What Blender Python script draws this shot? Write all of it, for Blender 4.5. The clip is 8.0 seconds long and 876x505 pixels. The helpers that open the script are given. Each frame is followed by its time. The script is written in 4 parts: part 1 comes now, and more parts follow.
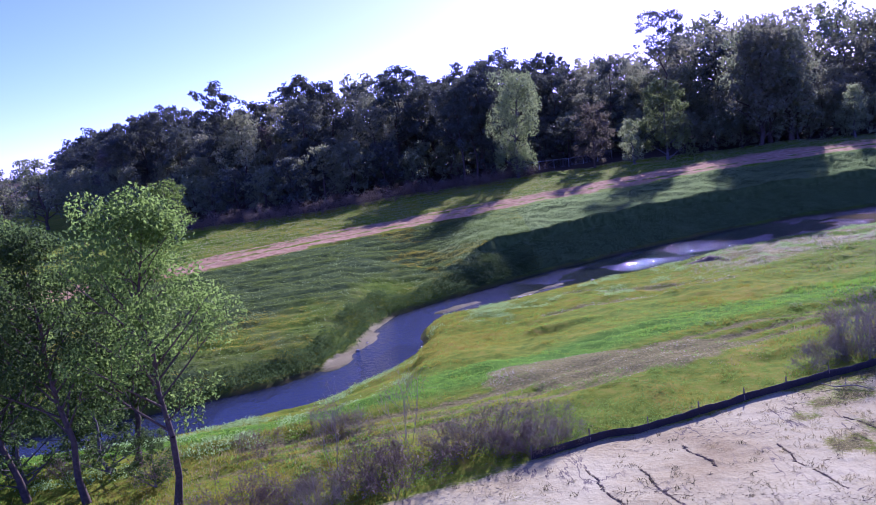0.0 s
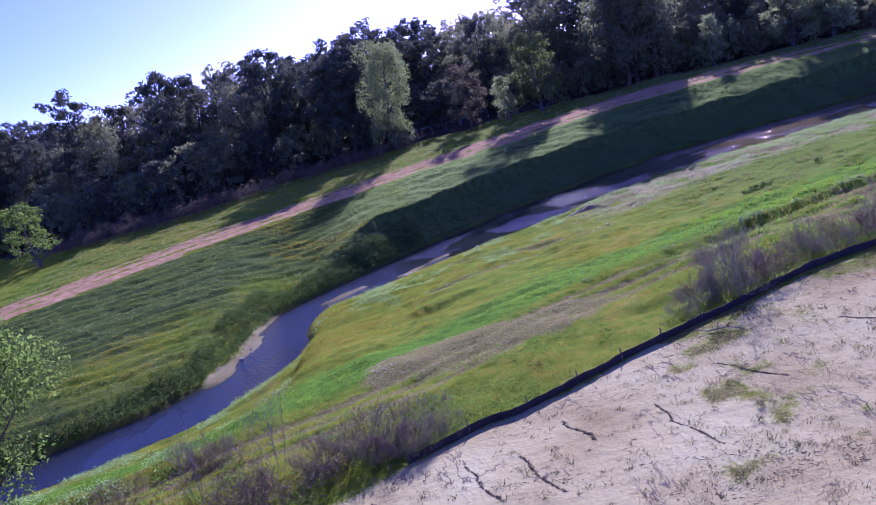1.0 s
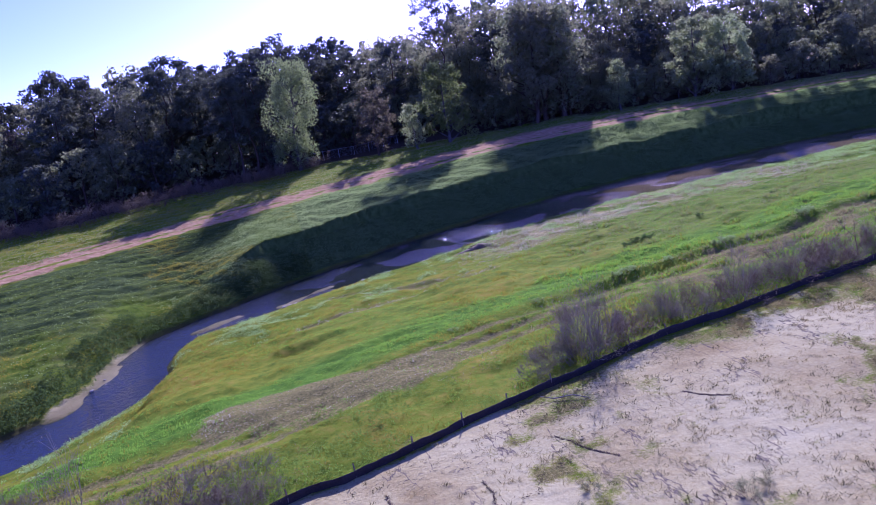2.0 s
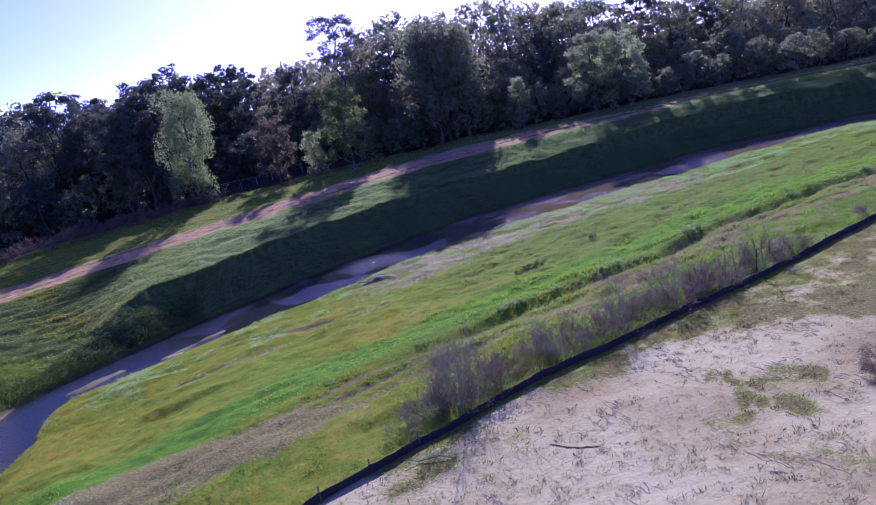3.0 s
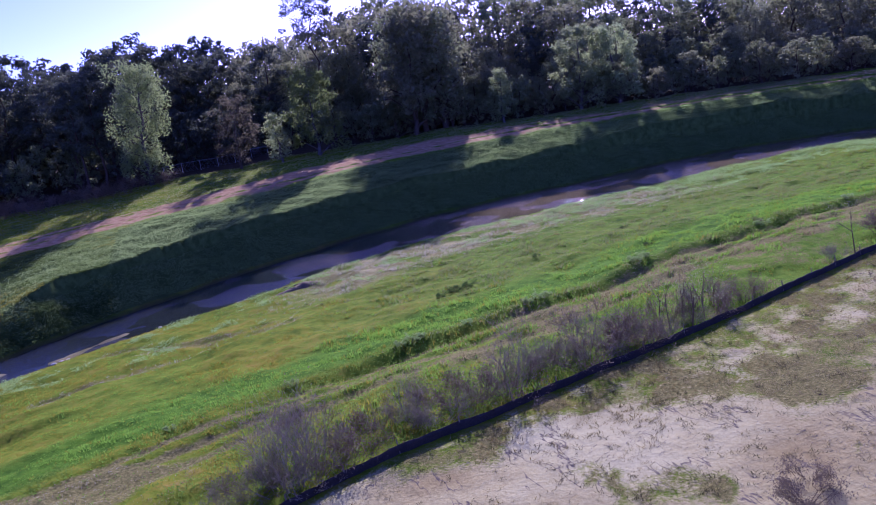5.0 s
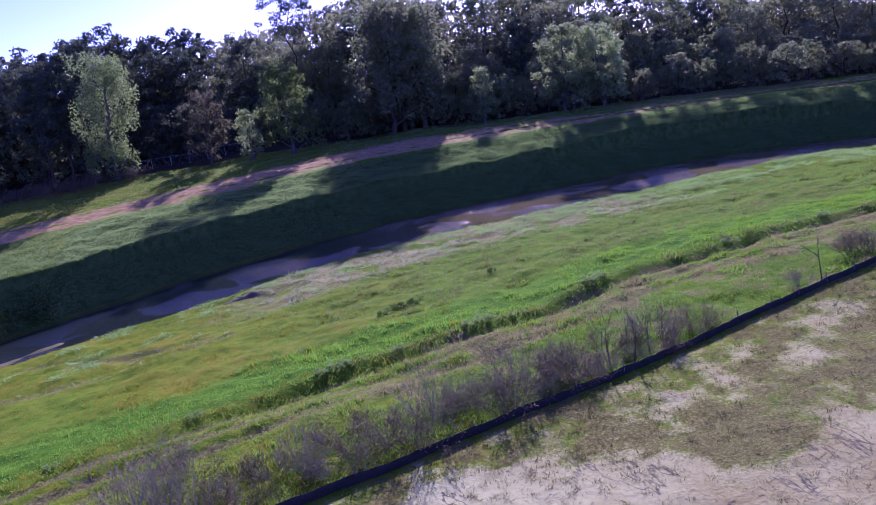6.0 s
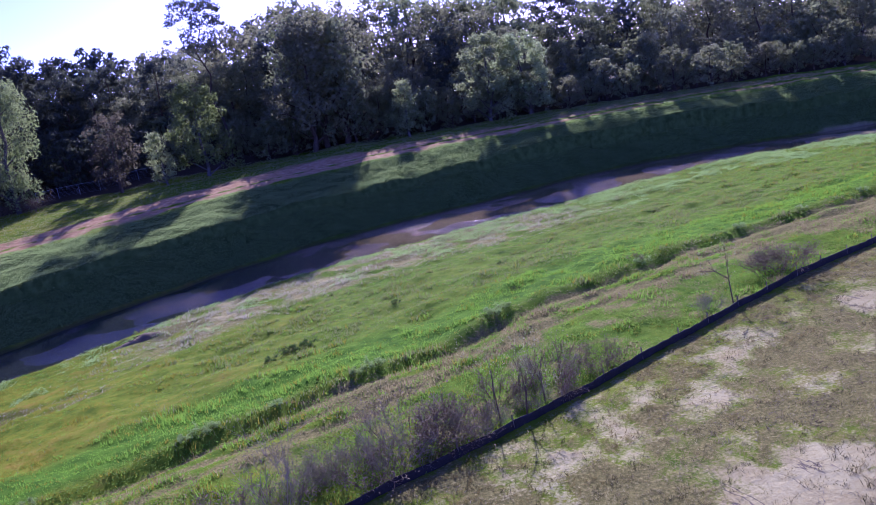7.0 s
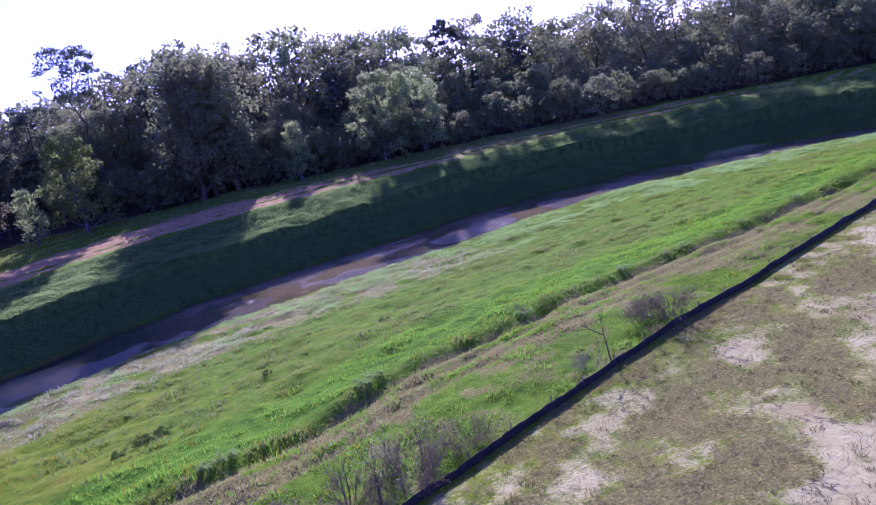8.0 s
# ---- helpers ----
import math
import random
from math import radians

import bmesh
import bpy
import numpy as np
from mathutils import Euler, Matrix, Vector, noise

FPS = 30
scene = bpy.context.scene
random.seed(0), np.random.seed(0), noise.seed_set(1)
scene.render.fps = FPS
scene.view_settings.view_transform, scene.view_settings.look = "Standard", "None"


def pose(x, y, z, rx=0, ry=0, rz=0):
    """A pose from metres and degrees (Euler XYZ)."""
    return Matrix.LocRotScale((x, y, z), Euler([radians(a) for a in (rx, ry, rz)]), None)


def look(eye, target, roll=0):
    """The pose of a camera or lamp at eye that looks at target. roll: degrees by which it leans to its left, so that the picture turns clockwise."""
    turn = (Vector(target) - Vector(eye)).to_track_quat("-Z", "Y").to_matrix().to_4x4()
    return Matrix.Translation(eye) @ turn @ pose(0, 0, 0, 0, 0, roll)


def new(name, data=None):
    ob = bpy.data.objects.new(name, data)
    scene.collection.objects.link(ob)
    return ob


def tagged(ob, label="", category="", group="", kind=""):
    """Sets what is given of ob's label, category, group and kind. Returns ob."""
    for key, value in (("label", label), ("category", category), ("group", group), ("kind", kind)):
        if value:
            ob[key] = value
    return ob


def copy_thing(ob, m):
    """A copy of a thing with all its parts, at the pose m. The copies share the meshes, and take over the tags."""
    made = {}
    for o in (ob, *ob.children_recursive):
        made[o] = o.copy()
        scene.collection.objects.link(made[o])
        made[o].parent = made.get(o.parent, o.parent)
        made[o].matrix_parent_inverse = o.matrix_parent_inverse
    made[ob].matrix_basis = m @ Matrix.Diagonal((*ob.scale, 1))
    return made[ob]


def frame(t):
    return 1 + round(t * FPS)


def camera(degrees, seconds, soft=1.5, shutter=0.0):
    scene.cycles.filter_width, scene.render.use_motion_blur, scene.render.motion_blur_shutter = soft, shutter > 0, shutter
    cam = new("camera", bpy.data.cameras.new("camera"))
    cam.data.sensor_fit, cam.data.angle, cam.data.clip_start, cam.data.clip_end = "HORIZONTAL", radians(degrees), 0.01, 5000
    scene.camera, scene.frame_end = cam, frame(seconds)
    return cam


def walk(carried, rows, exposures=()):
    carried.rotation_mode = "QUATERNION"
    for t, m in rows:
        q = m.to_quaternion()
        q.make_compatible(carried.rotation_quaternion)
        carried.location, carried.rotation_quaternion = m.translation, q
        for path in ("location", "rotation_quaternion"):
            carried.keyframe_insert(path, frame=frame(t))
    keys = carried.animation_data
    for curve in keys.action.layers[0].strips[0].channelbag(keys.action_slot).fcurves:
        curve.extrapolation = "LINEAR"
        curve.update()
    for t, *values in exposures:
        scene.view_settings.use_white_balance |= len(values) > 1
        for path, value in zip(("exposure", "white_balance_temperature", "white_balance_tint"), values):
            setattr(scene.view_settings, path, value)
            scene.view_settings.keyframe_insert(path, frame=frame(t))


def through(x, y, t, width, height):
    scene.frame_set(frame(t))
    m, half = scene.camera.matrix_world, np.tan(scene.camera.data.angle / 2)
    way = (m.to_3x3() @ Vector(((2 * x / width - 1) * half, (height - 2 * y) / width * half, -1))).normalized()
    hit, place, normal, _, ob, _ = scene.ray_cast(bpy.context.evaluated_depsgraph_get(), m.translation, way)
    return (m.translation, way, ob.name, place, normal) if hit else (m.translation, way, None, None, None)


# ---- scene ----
cam = camera(58.0, 8.0, soft=0.6)
PATH = [
    (0.0, 0.002, -0.005, 14.451, 81.183, 6.907, -0.072),
    (0.5, 0.923, 1.002, 14.518, 78.349, 13.557, -5.103),
    (1.0, 2.235, 2.053, 14.491, 77.545, 13.980, -8.443),
    (1.5, 3.781, 2.814, 14.567, 77.654, 10.825, -10.757),
    (3.0, 8.794, 4.632, 15.094, 78.035, 11.831, -19.272),
    (3.5, 10.520, 5.794, 15.087, 77.897, 12.173, -20.528),
    (4.0, 12.249, 7.025, 14.961, 77.558, 11.802, -20.888),
    (4.5, 14.019, 8.070, 14.810, 77.296, 10.108, -19.347),
    (6.0, 19.777, 11.112, 14.751, 76.692, 7.561, -18.043),
    (6.5, 21.817, 12.272, 14.702, 78.147, 9.856, -19.733),
    (7.0, 23.794, 13.449, 14.764, 76.710, 9.319, -22.085),
    (7.5, 25.726, 14.417, 14.952, 76.196, 9.443, -24.911),
    (8.0, 27.518, 15.027, 15.207, 77.685, 11.398, -28.520),
]
walk(cam, [(t, pose(*row)) for t, *row in PATH], [(0.0, 0.96, 4550, 54), (0.5, 0.86, 4550, 54), (1.5, 0.82, 4550, 54), (3.0, 0.72, 4550, 54), (4.5, 0.64, 4600, 53),
      (6.0, 0.71, 4600, 52), (6.5, 0.82, 4600, 51), (7.0, 0.86, 4600, 50), (7.5, 0.92, 4600, 50), (8.0, 1.04, 4600, 50)])

# ---- light ----
SUN_AZ, SUN_EL = 23.0, 26.5  # degrees from +y towards +x, and above the horizon
world = bpy.data.worlds.new("sky")
scene.world = world
world.use_nodes = True
wn = world.node_tree.nodes
sky = wn.new("ShaderNodeTexSky")
sky.sky_type, sky.sun_disc = "NISHITA", False
sky.sun_elevation, sky.sun_rotation = radians(SUN_EL), radians(SUN_AZ)
sky.air_density, sky.dust_density, sky.ozone_density = 0.58, 1.0, 5.0
sky.altitude = 1000
cast = wn.new("ShaderNodeMix")  # the violet cast of the clear spring sky
cast.data_type, cast.blend_type = "RGBA", "MULTIPLY"
cast.inputs[0].default_value, cast.inputs[7].default_value = 1.0, (1.0, 0.74, 1.0, 1.0)
world.node_tree.links.new(sky.outputs[0], cast.inputs[6])
world.node_tree.links.new(cast.outputs[2], wn["Background"].inputs[0])
wn["Background"].inputs[1].default_value = 0.145
sun = new("sun", bpy.data.lights.new("sun", "SUN"))
sun.data.energy, sun.data.angle, sun.data.color = 5.0, radians(0.6), (1.0, 0.89, 0.60)
a, e = radians(SUN_AZ), radians(SUN_EL)
sun.matrix_world = look((0, 0, 60), (-60 * math.sin(a) * math.cos(e), -60 * math.cos(a) * math.cos(e), 60 - 60 * math.sin(e)))

# ---- materials ----


class Nodes:
    """A short hand for node materials."""

    def __init__(self, name):
        self.mat = bpy.data.materials.new(name)
        self.mat.use_nodes = True
        self.tree = self.mat.node_tree
        self.bsdf = self.tree.nodes["Principled BSDF"]
        self.out = self.tree.nodes["Material Output"]

    def add(self, kind, **sockets):
        node = self.tree.nodes.new("ShaderNode" + kind)
        for key, value in sockets.items():
            self.put(value, node.inputs[key.replace("_", " ")])
        return node

    def put(self, value, socket):
        if isinstance(value, bpy.types.NodeSocket):
            self.tree.links.new(value, socket)
        else:
            socket.default_value = value

    def coords(self):
        return self.add("NewGeometry").outputs["Position"]

    def noise(self, scale, detail=4.0, rough=0.6, vector=None):
        node = self.add("TexNoise", Scale=scale, Detail=detail, Roughness=rough)
        self.put(vector if vector is not None else self.coords(), node.inputs["Vector"])
        return node.outputs["Fac"]

    def ramp(self, fac, stops):
        node = self.add("ValToRGB")
        self.put(fac, node.inputs[0])
        els = node.color_ramp.elements
        while len(els) < len(stops):
            els.new(0.5)
        for el, (p, c) in zip(els, stops):
            el.position, el.color = p, (*c, 1.0) if len(c) == 3 else c
        return node.outputs[0]

    def mix(self, fac, a, b, blend="MIX"):
        node = self.tree.nodes.new("ShaderNodeMix")
        node.data_type, node.blend_type = "RGBA", blend
        self.put(fac, node.inputs[0])
        self.put(a if isinstance(a, bpy.types.NodeSocket) else (*a, 1.0), node.inputs[6])
        self.put(b if isinstance(b, bpy.types.NodeSocket) else (*b, 1.0), node.inputs[7])
        return node.outputs[2]

    def math(self, op, a, b=0.0, clamp=False):
        node = self.add("Math")
        node.operation, node.use_clamp = op, clamp
        self.put(a, node.inputs[0])
        self.put(b, node.inputs[1])
        return node.outputs[0]

    def attr(self, name):
        node = self.add("Attribute")
        node.attribute_name = name
        return node.outputs["Fac"]

    def bump(self, height, strength, distance):
        node = self.add("Bump", Strength=strength, Distance=distance, Height=height)
        self.put(node.outputs[0], self.bsdf.inputs["Normal"])

    def base(self, colour, rough=0.9, spec=0.2):
        self.put(colour if isinstance(colour, bpy.types.NodeSocket) else (*colour, 1.0), self.bsdf.inputs["Base Color"])
        self.put(rough, self.bsdf.inputs["Roughness"])
        self.put(spec, self.bsdf.inputs["Specular IOR Level"])
        return self.mat


def leaf_material(name, dark, light, tint, through=0.45, gloss=0.12, rough=0.55):
    """Leaves or blades: each one its own shade, and some light comes through."""
    n = Nodes(name)
    geo = n.add("NewGeometry")
    own = n.mix(0.35, n.ramp(geo.outputs["Random Per Island"], [(0.0, dark), (0.55, light), (1.0, tint)]), light)
    big = n.noise(0.35, 3.0)
    colour = n.mix(n.math("MULTIPLY", big, 0.35), own, tuple(c * 0.55 for c in dark))
    thing = n.add("ObjectInfo").outputs["Random"]
    hsv = n.add("HueSaturation", Hue=n.math("ADD", 0.485, n.math("MULTIPLY", thing, 0.03)), Saturation=0.95,
                Value=n.math("ADD", 0.8, n.math("MULTIPLY", thing, 0.4)), Color=colour)
    n.base(hsv.outputs[0], rough, gloss)
    trans = n.add("BsdfTranslucent", Color=n.mix(0.35, hsv.outputs[0], tuple(min(1.0, c * 2.2) for c in tint)))
    mixed = n.add("MixShader", Fac=through)
    n.tree.links.new(n.bsdf.outputs[0], mixed.inputs[1])
    n.tree.links.new(trans.outputs[0], mixed.inputs[2])
    n.tree.links.new(mixed.outputs[0], n.out.inputs[0])
    return n.mat


def bark_material(name, dark, light, scale=6.0):
    n = Nodes(name)
    grain = n.noise(scale, 5.0, 0.7)
    patch = n.noise(scale * 0.12, 3.0)
    colour = n.mix(n.math("MULTIPLY", patch, 0.5), n.ramp(grain, [(0.3, dark), (0.7, light)]), dark)
    n.bump(grain, 0.6, 0.03)
    return n.base(colour, 0.9, 0.15)


def ground_material():
    n = Nodes("ground")
    fine, mid, broad = n.noise(9.0, 5.0, 0.7), n.noise(1.4, 4.0, 0.65), n.noise(0.22, 3.0)
    lush = n.ramp(mid, [(0.3, (0.048, 0.105, 0.009)), (0.6, (0.105, 0.205, 0.014)), (0.8, (0.17, 0.28, 0.02))])
    olive = n.ramp(n.math("ADD", n.math("MULTIPLY", mid, 0.6), n.math("MULTIPLY", broad, 0.4)),
                   [(0.35, (0.085, 0.125, 0.010)), (0.5, (0.19, 0.215, 0.014)), (0.66, (0.30, 0.20, 0.035))])
    dry = n.ramp(fine, [(0.3, (0.085, 0.080, 0.024)), (0.55, (0.205, 0.18, 0.058)), (0.75, (0.38, 0.33, 0.14))])
    sand = n.ramp(n.math("ADD", n.math("MULTIPLY", fine, 0.35), n.math("MULTIPLY", broad, 0.65)),
                  [(0.35, (0.285, 0.222, 0.095)), (0.5, (0.41, 0.352, 0.168)), (0.68, (0.50, 0.452, 0.242))])
    lines = n.add("Mapping", Vector=n.coords(), Scale=(0.55, 0.16, 1.0), Rotation=(0.0, 0.0, 0.35))
    rill = n.math("ABSOLUTE", n.math("SUBTRACT", n.noise(0.9, 5.0, 0.62, lines.outputs[0]), 0.5))
    sand = n.mix(n.math("MULTIPLY", n.ramp(rill, [(0.0, (1.0, 1.0, 1.0)), (0.012, (0, 0, 0))]), n.ramp(n.noise(0.35, 2.0), [(0.48, (0, 0, 0)), (0.58, (1, 1, 1))])), sand, (0.12, 0.095, 0.08))
    speck = n.noise(5.0, 6.0, 0.8)
    sand = n.mix(n.ramp(speck, [(0.62, (0, 0, 0)), (0.72, (0.8, 0.8, 0.8))]), sand, (0.17, 0.13, 0.11))
    clay = n.ramp(n.math("ADD", n.math("MULTIPLY", fine, 0.4), n.math("MULTIPLY", mid, 0.6)),
                  [(0.33, (0.22, 0.125, 0.06)), (0.52, (0.43, 0.26, 0.13)), (0.7, (0.60, 0.43, 0.25))])
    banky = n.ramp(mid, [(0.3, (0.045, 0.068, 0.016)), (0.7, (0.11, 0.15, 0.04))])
    litter = n.ramp(fine, [(0.3, (0.035, 0.028, 0.018)), (0.7, (0.09, 0.07, 0.045))])
    colour = n.mix(n.attr("olive"), lush, olive)
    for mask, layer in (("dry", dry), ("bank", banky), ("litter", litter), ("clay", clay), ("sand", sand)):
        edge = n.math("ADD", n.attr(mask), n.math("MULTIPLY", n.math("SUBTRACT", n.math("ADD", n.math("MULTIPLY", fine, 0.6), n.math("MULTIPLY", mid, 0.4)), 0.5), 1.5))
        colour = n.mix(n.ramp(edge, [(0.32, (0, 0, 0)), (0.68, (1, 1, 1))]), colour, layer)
    wet = n.attr("wet")
    colour = n.mix(n.math("MULTIPLY", wet, 0.8), colour, (0.05, 0.038, 0.024))
    n.bump(n.math("ADD", n.math("MULTIPLY", fine, n.math("SUBTRACT", 1.0, n.math("MULTIPLY", n.attr("sand"), 0.75))), n.math("MULTIPLY", mid, 1.5)), 0.8, 0.07)
    return n.base(colour, n.math("SUBTRACT", 0.95, n.math("MULTIPLY", wet, 0.1)), 0.02)


def water_material():
    """Slate water below the bend, shallow tan water over silt upstream; ripples in patches."""
    n = Nodes("water")
    ripple, fine = n.noise(2.8, 3.0, 0.6), n.noise(10.0, 2.0, 0.5)
    east = n.add("SeparateXYZ", Vector=n.coords()).outputs["X"]
    shoal = n.add("MapRange", Value=n.math("ADD", east, n.math("MULTIPLY", n.math("SUBTRACT", n.noise(0.12, 3.0), 0.5), 40.0)))
    shoal.inputs["From Min"].default_value, shoal.inputs["From Max"].default_value = 24.0, 42.0
    patch = n.ramp(n.noise(0.14, 2.0), [(0.485, (0.05, 0.05, 0.05)), (0.515, (1.0, 1.0, 1.0))])
    bend = n.add("MapRange", Value=east)
    bend.inputs["From Min"].default_value, bend.inputs["From Max"].default_value = 10.0, 0.0
    stirred = n.math("MAXIMUM", patch, n.math("MULTIPLY", bend.outputs[0], 0.6))
    silt = n.math("ADD", n.math("MULTIPLY", n.noise(0.2, 4.0), 0.7), n.math("MULTIPLY", n.noise(1.3, 3.0), 0.3))
    tan = n.ramp(silt, [(0.38, (0.09, 0.068, 0.036)), (0.62, (0.20, 0.15, 0.085))])
    bed = n.mix(shoal.outputs[0], (0.022, 0.026, 0.026), tan)
    node = n.add("Bump", Strength=stirred, Distance=0.14, Height=n.math("ADD", ripple, n.math("MULTIPLY", fine, 0.35)))
    n.put(node.outputs[0], n.bsdf.inputs["Normal"])
    n.base(bed, 0.03, 0.5)
    n.bsdf.inputs["IOR"].default_value = 1.45
    return n.mat


def plain_material(name, dark, light, scale, rough=0.8, spec=0.25, bump=0.3, metal=0.0):
    n = Nodes(name)
    grain = n.math("ADD", n.math("MULTIPLY", n.noise(scale, 5.0, 0.7), 0.6), n.math("MULTIPLY", n.noise(scale * 0.1, 3.0), 0.4))
    n.bump(grain, bump, 0.02)
    n.bsdf.inputs["Metallic"].default_value = metal
    return n.base(n.ramp(grain, [(0.35, dark), (0.65, light)]), rough, spec)


GROUND, WATER = ground_material(), water_material()
LEAF_OAK = leaf_material("oak_leaves", (0.097, 0.119, 0.056), (0.176, 0.2, 0.09), (0.27, 0.275, 0.138), 0.42)
LEAF_OLIVE = leaf_material("olive_leaves", (0.117, 0.13, 0.066), (0.202, 0.214, 0.106), (0.293, 0.282, 0.156), 0.42)
LEAF_PALE = leaf_material("pale_leaves", (0.14, 0.17, 0.07), (0.25, 0.29, 0.125), (0.37, 0.40, 0.19), 0.5)
LEAF_MID = leaf_material("mid_green_leaves", (0.098, 0.13, 0.039), (0.163, 0.208, 0.057), (0.234, 0.273, 0.094), 0.5)
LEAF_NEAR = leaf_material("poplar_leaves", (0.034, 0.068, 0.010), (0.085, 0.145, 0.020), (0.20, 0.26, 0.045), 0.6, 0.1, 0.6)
# the poplar leaves again, with the shade they stand in put into the colour
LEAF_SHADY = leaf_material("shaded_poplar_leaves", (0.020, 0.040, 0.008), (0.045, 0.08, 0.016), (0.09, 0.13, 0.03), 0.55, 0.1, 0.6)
LEAF_WILLOW = leaf_material("willow_leaves", (0.095, 0.125, 0.05), (0.17, 0.21, 0.08), (0.28, 0.315, 0.125), 0.5)
LEAF_DUSKY = leaf_material("dusky_leaves", (0.075, 0.062, 0.045), (0.115, 0.10, 0.068), (0.17, 0.15, 0.09), 0.45)
LEAF_PINE = leaf_material("pine_needles", (0.054, 0.064, 0.048), (0.088, 0.101, 0.069), (0.135, 0.144, 0.094), 0.32)
LEAF_BROWN = leaf_material("brown_leaves", (0.080, 0.060, 0.050), (0.125, 0.098, 0.078), (0.19, 0.15, 0.105), 0.45)
BLADE_LUSH = leaf_material("lush_grass", (0.065, 0.135, 0.010), (0.135, 0.26, 0.018), (0.21, 0.34, 0.03), 0.5, 0.02, 0.8)
BLADE_OLIVE = leaf_material("olive_grass", (0.052, 0.080, 0.008), (0.150, 0.172, 0.012), (0.29, 0.235, 0.022), 0.5, 0.02, 0.8)
BLADE_DRY = leaf_material("dry_grass", (0.095, 0.078, 0.030), (0.205, 0.172, 0.068), (0.38, 0.32, 0.15), 0.4, 0.2, 0.6)
BLADE_WEED = leaf_material("bank_weeds", (0.070, 0.130, 0.030), (0.185, 0.285, 0.075), (0.36, 0.46, 0.16), 0.45, 0.15, 0.6)
# darker than other grass: the slope's grazing light is put into this colour
BLADE_SLOPE = leaf_material("slope_grass", (0.030, 0.058, 0.010), (0.072, 0.118, 0.018), (0.15, 0.19, 0.032), 0.45, 0.03, 0.8)
BLADE_VERGE = leaf_material("verge_grass", (0.10, 0.115, 0.035), (0.21, 0.225, 0.075), (0.34, 0.32, 0.14), 0.35, 0.1, 0.7)
BLADE_MEADOW = leaf_material("meadow_grass", (0.06, 0.085, 0.022), (0.135, 0.175, 0.045), (0.25, 0.27, 0.10), 0.45, 0.05, 0.7)
BLADE_FIELD = leaf_material("field_grass", (0.094, 0.086, 0.022), (0.181, 0.162, 0.04), (0.312, 0.24, 0.08), 0.4, 0.2, 0.6)
BLADE_GREEN = leaf_material("green_weeds", (0.045, 0.090, 0.012), (0.105, 0.18, 0.020), (0.19, 0.26, 0.035), 0.5, 0.02, 0.8)
BLADE_PALE = leaf_material("pale_stubble", (0.21, 0.18, 0.10), (0.37, 0.32, 0.19), (0.54, 0.48, 0.32), 0.4, 0.15, 0.6)
BLADE_SHORE = leaf_material("shore_weeds", (0.022, 0.045, 0.010), (0.05, 0.095, 0.02), (0.10, 0.15, 0.04), 0.45, 0.05, 0.7)
BLADE_DARK = leaf_material("dark_weeds", (0.035, 0.030, 0.016), (0.07, 0.062, 0.026), (0.12, 0.10, 0.04), 0.35, 0.1, 0.6)
BARK_GREY = bark_material("grey_bark", (0.075, 0.062, 0.055), (0.20, 0.175, 0.16))
BARK_BROWN = bark_material("brown_bark", (0.05, 0.036, 0.028), (0.14, 0.10, 0.075))
TWIG = bark_material("bare_twigs", (0.17, 0.135, 0.095), (0.38, 0.32, 0.24), 3.0)
TWIG_DARK = bark_material("dark_twigs", (0.10, 0.066, 0.042), (0.23, 0.16, 0.105), 3.0)
FABRIC = plain_material("black_fabric", (0.018, 0.013, 0.011), (0.050, 0.036, 0.032), 14.0, 0.75, 0.3)
STAKE = plain_material("stake_wood", (0.12, 0.09, 0.06), (0.27, 0.21, 0.15), 20.0)
MUD = plain_material("brown_mud", (0.10, 0.068, 0.042), (0.23, 0.165, 0.105), 7.0, 0.9, 0.15, 0.8)
STONE = plain_material("pale_stone", (0.30, 0.25, 0.20), (0.55, 0.48, 0.42), 8.0)
STEEL = plain_material("galvanised_wire", (0.30, 0.31, 0.33), (0.50, 0.51, 0.53), 12.0, 0.45, 0.5, 0.1, 0.8)

# ---- plan of the ground ----


def lattice(x, y, seed):
    """Smooth value noise from 0 to 1 on arrays."""
    xi, yi = np.floor(x).astype(np.int64), np.floor(y).astype(np.int64)
    fx, fy = x - xi, y - yi
    fx, fy = fx * fx * (3 - 2 * fx), fy * fy * (3 - 2 * fy)

    def rnd(i, j):
        h = (i * 374761393 + j * 668265263 + seed * 974711) & 0xFFFFFFFF
        h = ((h ^ (h >> 13)) * 1274126177) & 0xFFFFFFFF
        return ((h ^ (h >> 16)) & 0xFFFF) / 65535.0

    low = rnd(xi, yi) * (1 - fx) + rnd(xi + 1, yi) * fx
    high = rnd(xi, yi + 1) * (1 - fx) + rnd(xi + 1, yi + 1) * fx
    return low * (1 - fy) + high * fy


def rough(x, y, size, seed=1, octaves=4):
    """Fractal noise, about -0.5 to 0.5; size: metres of the largest lumps."""
    total, amp, norm = 0.0, 1.0, 0.0
    for k in range(octaves):
        total = total + amp * (lattice(x / size * 2 ** k + 17.3 * k, y / size * 2 ** k + 9.1 * k, seed + k) - 0.5)
        norm, amp = norm + amp, amp * 0.5
    return total / norm


def line(x, *pairs):
    return np.interp(x, pairs[0::2], pairs[1::2])


